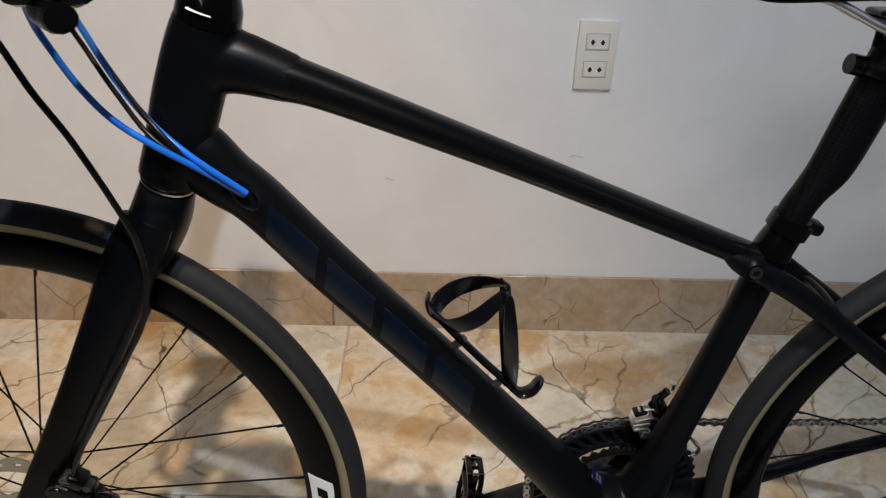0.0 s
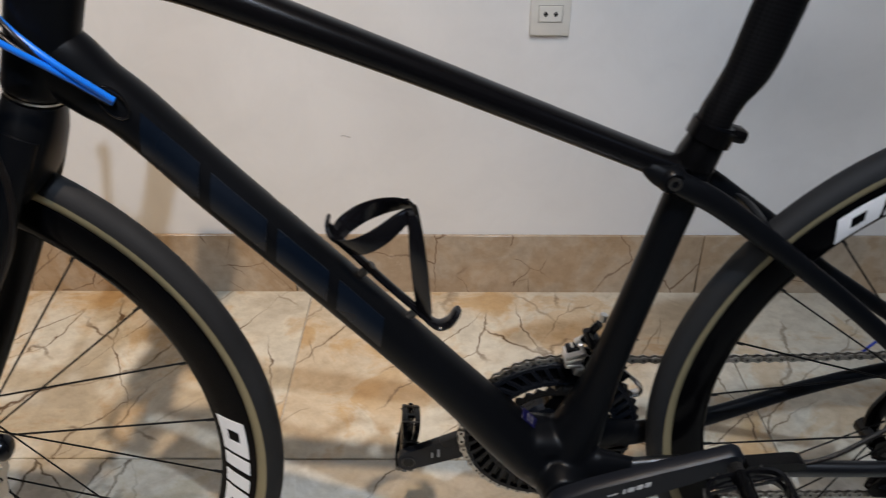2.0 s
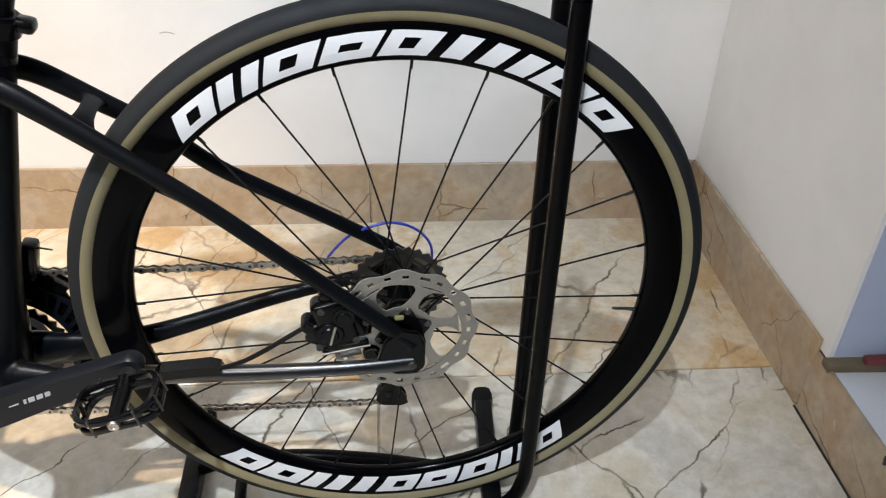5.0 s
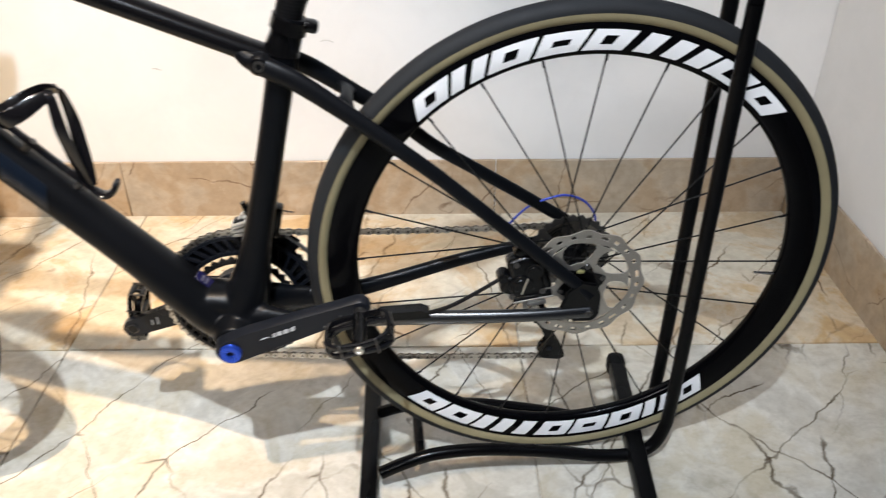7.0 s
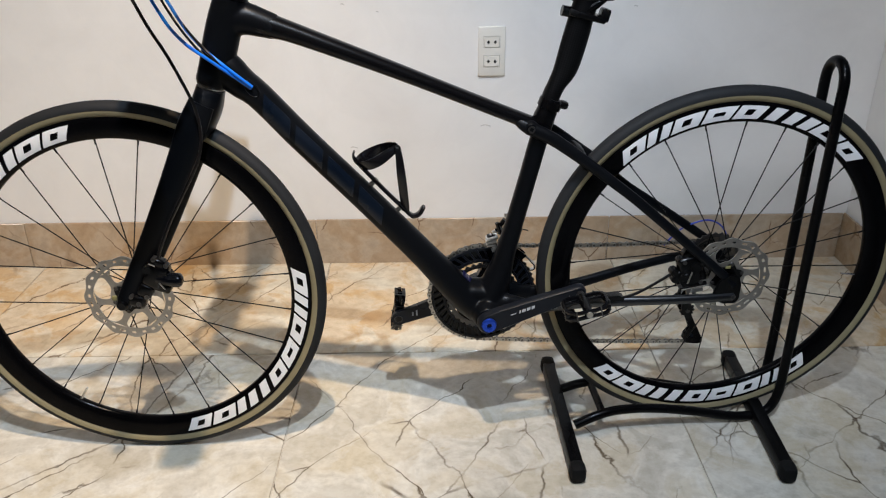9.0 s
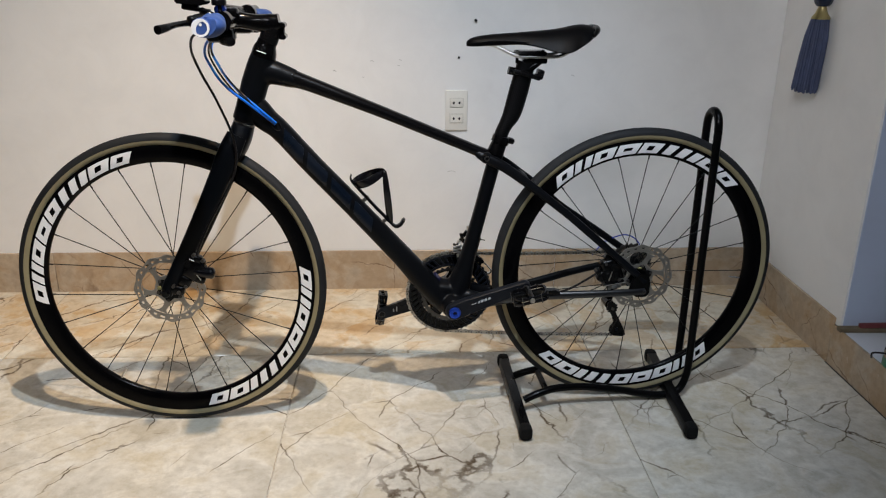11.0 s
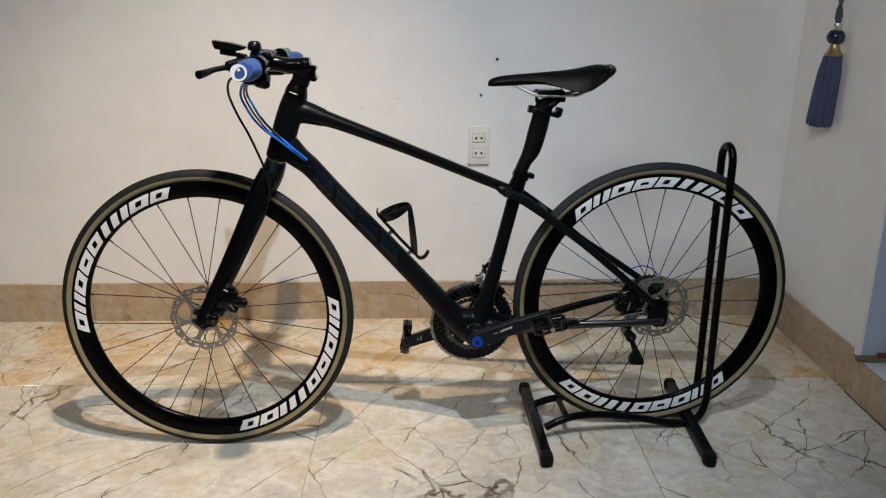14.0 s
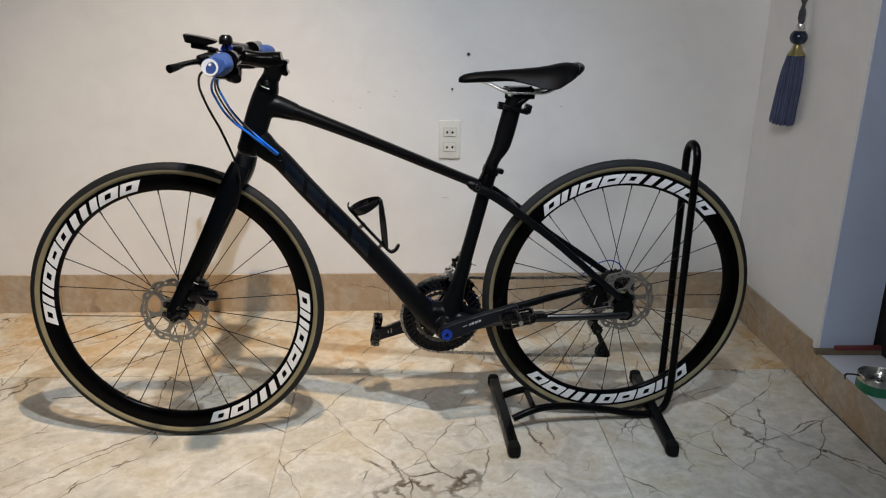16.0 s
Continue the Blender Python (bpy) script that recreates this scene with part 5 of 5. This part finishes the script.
front_cal = caliper(
    [((-0.995, -0.058, 0.394), (0.034, 0.026, 0.048), 32), ((-0.986, -0.058, 0.372), (0.028, 0.022, 0.018), 20), ((-0.988, -0.060, 0.418), (0.024, 0.020, 0.016), 30), ((-1.016, -0.059, 0.366), (0.026, 0.022, 0.026), 30), ((-1.034, -0.058, 0.346), (0.030, 0.022, 0.022), 10), ((-0.978, -0.058, 0.404), (0.014, 0.018, 0.018), 10)],
    [((-0.984, 0.390), 0.0140, -0.0720, -0.046), ((-1.004, 0.406), 0.0110, -0.0710, -0.046)],
    [(-0.992, -0.0725, 0.4260, 0.0040), (-1.014, -0.0720, 0.3560, 0.0042), (-1.030, -0.0710, 0.3420, 0.0046), (-1.041, -0.0715, 0.3560, 0.0036), (-0.974, -0.0700, 0.4130, 0.0040)])
bm = bmesh.new()
sweep(bm, spline([(-0.992, -0.060, 0.3900), (-0.974, -0.062, 0.3860), (-0.958, -0.062, 0.3840), (-0.951, -0.062, 0.3835)], 4), [0.0125] * 9 + [0.0118, 0.0105, 0.0085, 0.005], None, 18)
part("bleed_drum", bm, M_GLOSS, front_cal)
for a, b in (((-0.987, -0.0735, 0.384), (-0.979, -0.0735, 0.372)), ((-1.000, -0.0728, 0.4200), (-0.990, -0.0728, 0.4150))):
    bm = bmesh.new()
    rod(bm, a, b, 0.0011, 6)
    part("caliper_pin", bm, M_STEEL, front_cal)
steered(front_cal)
bm = bmesh.new()
box(bm, (-1.0735, -0.060, 0.350), (0.009, 0.005, 0.009), 0.002)
steered(part("warning_sticker", bm, M_YELLOW, bike))

# ---- cables ----
part("brake_hose", tube([(-0.922, -0.142, 0.900), (-0.948, -0.112, 0.882), (-0.9575, -0.084, 0.858), (-0.9551, -0.067, 0.8332), (-0.9417, -0.066, 0.7995), (-0.9231, -0.062, 0.7589), (-0.8995, -0.0580, 0.694), (-0.894, -0.0545, 0.664), (-0.893, -0.0565, 0.632), (-0.902, -0.0590, 0.595), (-0.930, -0.0600, 0.545), (-0.962, -0.0620, 0.490), (-0.990, -0.0640, 0.430), (-0.996, -0.062, 0.400)], 0.0026, n=10), M_CABLE, bike, "black brake hose running down the fork")
PORT = (-0.8120, -0.0245, 0.6985)
part("shift_cable", tube([(-0.912, -0.104, 0.884), (-0.932, -0.068, 0.864), (-0.9385, -0.046, 0.8419), (-0.9310, -0.045, 0.823), (-0.9165, -0.047, 0.797), (-0.8955, -0.053, 0.7745), (-0.8703, -0.051, 0.7535), (-0.8425, -0.036, 0.7265), PORT], 0.0026, n=10), M_BLUECABLE, bike, "blue cable housing")
part("shift_cable", tube([(-0.908, 0.098, 0.882), (-0.931, 0.052, 0.866), (-0.9358, 0.016, 0.8449), (-0.9225, 0.006, 0.8166), (-0.9046, -0.005, 0.7887), (-0.8765, -0.0275, 0.7623), (-0.8463, -0.037, 0.7370), (PORT[0] + 0.002, PORT[1] - 0.003, PORT[2] + 0.003)], 0.0026, n=10), M_BLUECABLE, bike, "blue cable housing")
for dx, dz in ((0.0, 0.0), (0.005, 0.006)):
    part("brake_hose", tube([(-0.912 + dx, 0.082, 0.886 + dz), (-0.936 + dx, 0.040, 0.866 + dz), (-0.9407 + dx, 0.012, 0.8406 + dz), (-0.9260 + dx, 0.008, 0.8060 + dz), (-0.9015 + dx, -0.012, 0.7760 + dz), (-0.8746 + dx, -0.036, 0.7530 + dz), (-0.845, -0.036, 0.7290), (PORT[0] - 0.003, PORT[1] + 0.001, PORT[2] - 0.001)], 0.0021, n=10), M_CABLE, bike, "black hose")
bm = bmesh.new()
sweep(bm, spline([(PORT[0] + 0.013 * math.cos(radians(a)) * 0.70 + 0.0085 * math.sin(radians(a)) * 0.7, PORT[1] - 0.0002, PORT[2] - 0.013 * math.cos(radians(a)) * 0.9 + 0.0085 * math.sin(radians(a)) * 0.75) for a in range(0, 361, 30)], 2), 0.0012, 0.0012, 8, caps=False)
part("cable_port", bm, M_GLOSS, bike)
part("shift_cable", tube([(-0.080, 0.064, 0.350), (-0.068, 0.062, 0.368), (-0.050, 0.058, 0.388), (-0.026, 0.055, 0.400), (-0.002, 0.056, 0.403), (0.024, 0.060, 0.390), (0.042, 0.066, 0.362), (0.040, 0.072, 0.325), (0.018, 0.076, 0.300)], 0.0016, n=10), M_BLUEDARK, bike, "dark blue cable loop at the rear hub")

# ---- bottle cage on the down tube ----
DTD = Vector((0.655, 0, -0.756)).normalized()     # along the down tube, downwards
DTN = Vector((0.756, 0, 0.655)).normalized()      # away from it
C0 = Vector((-0.6400, 0, 0.5310))


def cage_at(s, h, y):
    p = C0 + DTD * s + DTN * h
    return (p.x, y, p.z)


cage = part("bottle_cage", tube([cage_at(-0.030, 0.0095, 0), cage_at(0.0, 0.0088, 0), cage_at(0.045, 0.0086, 0), cage_at(0.080, 0.0095, 0), cage_at(0.098, 0.0095, 0)], 0.0036, 0.0062, n=12), M_GLOSS, bike, "glossy black bottle cage")


def cage_strip(rows, side):
    """A flat strip along rows of place along the tube, height over it, distance from its middle plane, half width."""
    rows = spline(rows, 5)
    pts = [Vector(cage_at(s, h, side * y)) for s, h, y, _ in rows]
    bm, rings = bmesh.new(), []
    for i, p in enumerate(pts):
        along = (pts[min(i + 1, len(pts) - 1)] - pts[max(i - 1, 0)]).normalized()
        wide = (DTD - along * DTD.dot(along)).normalized() * rows[i][3]
        thick = along.cross(wide).normalized() * 0.0013
        rings.append([bm.verts.new(p + wide * a + thick * b) for a, b in ((-1, 0.4), (-0.8, 1), (0.8, 1), (1, 0.4), (1, -0.4), (0.8, -1), (-0.8, -1), (-1, -0.4))])
    for p, q in zip(rings, rings[1:]):
        for k in range(8):
            bm.faces.new((p[k], p[(k + 1) % 8], q[(k + 1) % 8], q[k]))
    bm.faces.new(rings[0])
    bm.faces.new(rings[-1][::-1])
    return bm


for s in (-1, 1):
    part("cage_ring", cage_strip([(-0.030, 0.0085, 0.003, 0.0075), (-0.0275, 0.0150, 0.019, 0.0088), (-0.0220, 0.0300, 0.0295, 0.0092), (-0.0165, 0.0480, 0.0280, 0.0090), (-0.0125, 0.0640, 0.0190, 0.0078), (-0.009, 0.0740, 0.0110, 0.0060), (-0.006, 0.0780, 0.0070, 0.0045)], s), M_GLOSS, cage)
    part("cage_arm", cage_strip([(-0.010, 0.0775, 0.0090, 0.0045), (-0.002, 0.0745, 0.0140, 0.0050), (0.024, 0.0560, 0.0185, 0.0068), (0.054, 0.0345, 0.0135, 0.0076), (0.078, 0.0170, 0.0065, 0.0074), (0.088, 0.0095, 0.0030, 0.0065)], s), M_GLOSS, cage)
part("cage_tab", tube([cage_at(-0.024, 0.0095, 0), cage_at(-0.037, 0.0095, 0), cage_at(-0.046, 0.013, 0), cage_at(-0.050, 0.019, 0)], [0.003, 0.0026, 0.0022, 0.0018], [0.0075, 0.013, 0.012, 0.006], n=14), M_GLOSS, cage)
part("cage_toe", tube([cage_at(0.092, 0.0090, 0), cage_at(0.1050, 0.0120, 0), cage_at(0.1090, 0.0220, 0), cage_at(0.1060, 0.0330, 0), cage_at(0.1040, 0.0380, 0)], [0.003, 0.0040, 0.0042, 0.0042, 0.0032], [0.0075, 0.0085, 0.0095, 0.0095, 0.006], n=14), M_GLOSS, cage)
for s in (0.012, 0.078):
    bm = bmesh.new()
    p = Vector(cage_at(s, 0.004, 0))
    rod(bm, p - DTN * 0.008, p + DTN * 0.0090, 0.0042, 10)
    part("cage_bolt", bm, M_COG, cage)

# ---- dark blue blocks on the side of the down tube ----
for a, b in ((-0.208, -0.150), (-0.138, -0.078), (-0.066, -0.006), (0.006, 0.064)):
    for face in (-1, 1):
        bm = bmesh.new()
        grid = []
        for i in range(7):
            for_row = []
            for j in range(7):
                v = -0.0150 + 0.0285 * j / 6
                s = a + (b - a) * i / 6 + (0.012 - 0.024 * j / 6)
                q = C0 - DTN * (0.0232 + np.interp(s, (-0.20, -0.13, 0.0), (0.0032, 0.0028, 0.0))) + DTD * s + DTN * v
                half = np.interp(s, (-0.2, 0.0, 0.1), (0.0249, 0.0253, 0.0263)) * max(0.0, 1 - (abs(v) / 0.0226) ** 2.15) ** (1 / 2.15)
                for_row.append(bm.verts.new((q.x, face * (half + 0.0010), q.z)))
            grid.append(for_row)
        for r, t in zip(grid, grid[1:]):
            for j in range(6):
                bm.faces.new((r[j], r[j + 1], t[j + 1], t[j]))
        ext = bmesh.ops.extrude_face_region(bm, geom=list(bm.faces))
        bmesh.ops.translate(bm, vec=(0, -face * 0.001, 0), verts=[v for v in ext["geom"] if isinstance(v, bmesh.types.BMVert)])
        part("tube_mark", bm, M_NAVY, bike, "dark blue gloss block on the down tube")
# small blue sticker low on the frame, on the upper flank of the down tube
flank = (DTN * 0.96 - Vector((0, 0.28, 0))).normalized()
across = flank.cross(DTD).normalized()
sheet = Matrix((DTD, across, flank)).transposed().to_4x4()
where = Matrix.Translation(Vector((-0.4672, -0.0020, 0.3355))) @ sheet
bm = bmesh.new()
box(bm, (0, 0, 0), (0.024, 0.014, 0.0012), 0.0003, seg=1)
bmesh.ops.transform(bm, matrix=where, verts=bm.verts)
sticker = part("frame_sticker", bm, M_BLUEDECAL, bike, "small dark blue sticker with a pale mark")
bm = bmesh.new()
for k in (-1, 1):
    box(bm, (0.0030 * k, 0.0015, 0.0009), (0.0034, 0.0050, 0.0006))
    box(bm, (0.0030 * k, -0.0035, 0.0009), (0.0036, 0.0022, 0.0006))
bmesh.ops.transform(bm, matrix=where, verts=bm.verts)
part("sticker_mark", bm, M_FAINT, sticker, "two pale printed blocks")


# ---- floor stand holding the rear wheel ----
stand = thing("bicycle_stand", "black tubular steel floor stand with a tall wheel hoop", "stand", BIKE)
TOP = [(0.150 + 0.006, y, z) for y, z in ((-0.030, 0.640), (-0.030, 0.672), (-0.0265, 0.692), (-0.016, 0.706), (0, 0.7115), (0.016, 0.706), (0.0265, 0.692), (0.030, 0.672), (0.030, 0.640))]


def side_run(s):
    return [(-0.262, s * 0.060, 0.030), (-0.225, s * 0.056, 0.044), (-0.180, s * 0.050, 0.052), (-0.110, s * 0.046, 0.050), (-0.020, s * 0.042, 0.034), (0.060, s * 0.038, 0.014), (0.110, s * 0.036, 0.012), (0.138, s * 0.034, 0.024), (0.152, s * 0.032, 0.056), (0.156, s * 0.031, 0.110), (0.156, s * 0.030, 0.360)]


path = side_run(-1) + TOP + side_run(1)[::-1]
part("hoop", sweep(bmesh.new(), spline(path, 5), 0.0092, None, 16, (0.3, 0.85, -0.1)), M_STAND, stand)


def foot(a, b):
    bm = bmesh.new()
    box(bm, ((a[0] + b[0]) / 2, (a[1] + b[1]) / 2, 0.018), (0.025, math.dist(a, b), 0.028), 0.004, Matrix.Rotation(math.atan2(b[1] - a[1], b[0] - a[0]) - math.pi / 2, 4, "Z"))
    ob = part("foot_bar", bm, M_STAND, stand)
    d = ((b[0] - a[0]) / math.dist(a, b), (b[1] - a[1]) / math.dist(a, b))
    for p, k in ((a, 1), (b, -1)):
        bm = bmesh.new()
        box(bm, (p[0] + d[0] * 0.014 * k, p[1] + d[1] * 0.014 * k, 0.0175), (0.030, 0.034, 0.035), 0.010, Matrix.Rotation(math.atan2(d[1], d[0]) - math.pi / 2, 4, "Z"))
        part("end_cap", bm, M_CAP, ob, "black rubber end cap")


foot((-0.283, -0.190), (-0.270, 0.178))
foot((0.094, -0.222), (0.136, 0.168))
bm = bmesh.new()
rod(bm, (-0.205, -0.052, 0.046), (-0.205, 0.052, 0.046), 0.0075, 12)
part("cross_bar", bm, M_STAND, stand)

# ---- tassel hanging on the side wall ----
tassel = thing("tassel", "blue-grey yarn tassel with gold bead hanging on the white wall", "tassel", Matrix.Translation((XW - 0.028, 0.528, 0)))


def turned(profile, n=20):
    """profile: radius and height."""
    bm = bmesh.new()
    lathe(bm, [(r, z) for r, z in profile], n=n)
    bmesh.ops.rotate(bm, cent=(0, 0, 0), matrix=Matrix.Rotation(radians(90), 3, "X"), verts=bm.verts)
    return bm


# plaited cord of four strands
for k in range(4):
    run = []
    for i in range(33):
        a = math.pi * i * 0.5 + math.pi / 2 * k
        r = 0.0062 * (1 if i < 31 else 0.5)
        run.append((r * 0.6 * math.sin(a), r * 1.25 * math.sin(a * 0.5 + k), 1.20 - 0.235 * i / 32))
    part("cord", tube(run, 0.0042, n=8, up=(1, 0, 0), per=2), M_CORD, tassel)
part("collar", turned([(0.004, 0.972), (0.011, 0.970), (0.013, 0.962), (0.011, 0.956), (0.016, 0.952), (0.004, 0.950)]), M_STEEL, tassel)
part("bead", turned([(0.004, 0.953), (0.016, 0.951), (0.022, 0.944), (0.0245, 0.934), (0.022, 0.924), (0.016, 0.917), (0.004, 0.915)], 24), M_BEAD, tassel, "glossy dark navy bead")
part("gold_cap", turned([(0.004, 0.918), (0.010, 0.917), (0.0125, 0.909), (0.016, 0.899), (0.0235, 0.889), (0.0255, 0.884), (0.004, 0.884)], 24), M_GOLD, tassel)
bm = bmesh.new()
rnd = random.Random(7)
for k in range(380):
    a, q = rnd.random() * 2 * math.pi, math.sqrt(rnd.random())
    ca, sa = math.cos(a), math.sin(a)
    if 0.36 < q * sa < 0.50:
        continue
    top = Vector((0.022 * q * ca, 0.023 * q * sa, 0.888))
    drift = 0.024 if q * sa < 0.4 else 0.029
    low = Vector((max(-0.03, 0.030 * q * ca), 0.045 * q * sa + drift, 0.690 + rnd.uniform(-0.006, 0.008)))
    midp = top.lerp(low, 0.5) + Vector((0.003 * ca, 0.007 * sa, 0))
    sweep(bm, [top, top.lerp(midp, 0.5) + Vector((0.002 * ca, 0.004 * sa, 0)), midp, low], 0.0016, None, 5, (0, 1, 0))
part("fringe", bm, M_TASSEL, tassel)

# ---- things on the ledge of the next space ----
tin = thing("tape_tin", "green and silver tin with a wire handle on the ledge", "tin", Matrix.Translation((1.0905, -0.004, LEDGE)))
part("tin_body", turned([(0.0, 0.0), (0.048, 0.0), (0.0500, 0.002), (0.0500, 0.026), (0.0, 0.026)], 40), M_GREEN, tin)
part("tin_rim", turned([(0.044, 0.020), (0.0497, 0.024), (0.0497, 0.040), (0.0485, 0.042), (0.0465, 0.040), (0.0455, 0.0285), (0.0, 0.0280)], 40), M_STEEL, tin, "bright metal rim")
part("wire_handle", tube([(-0.080, 0.012, 0.024), (-0.081, 0.012, 0.034), (-0.076, 0.012, 0.038), (-0.058, 0.008, 0.0385), (-0.044, 0.004, 0.036)], 0.0024, n=8, up=(0, 1, 0)), M_COG, tin, "bent grey wire handle")
bm = bmesh.new()
box(bm, (1.150, END_Y - 0.016, LEDGE + 0.007), (0.230, 0.020, 0.013), 0.002, Matrix.Rotation(radians(-2), 4, "Z"))
tagged(part("wood_strip", bm, M_WOOD), "worn dark wooden strip along the foot of the wall", "strip")
bm = bmesh.new()
box(bm, (1.150, END_Y - 0.020, LEDGE + 0.0205), (0.130, 0.014, 0.012), 0.003)
tagged(part("red_stick", bm, M_RED), "dull red stick lying on a wooden strip", "stick")
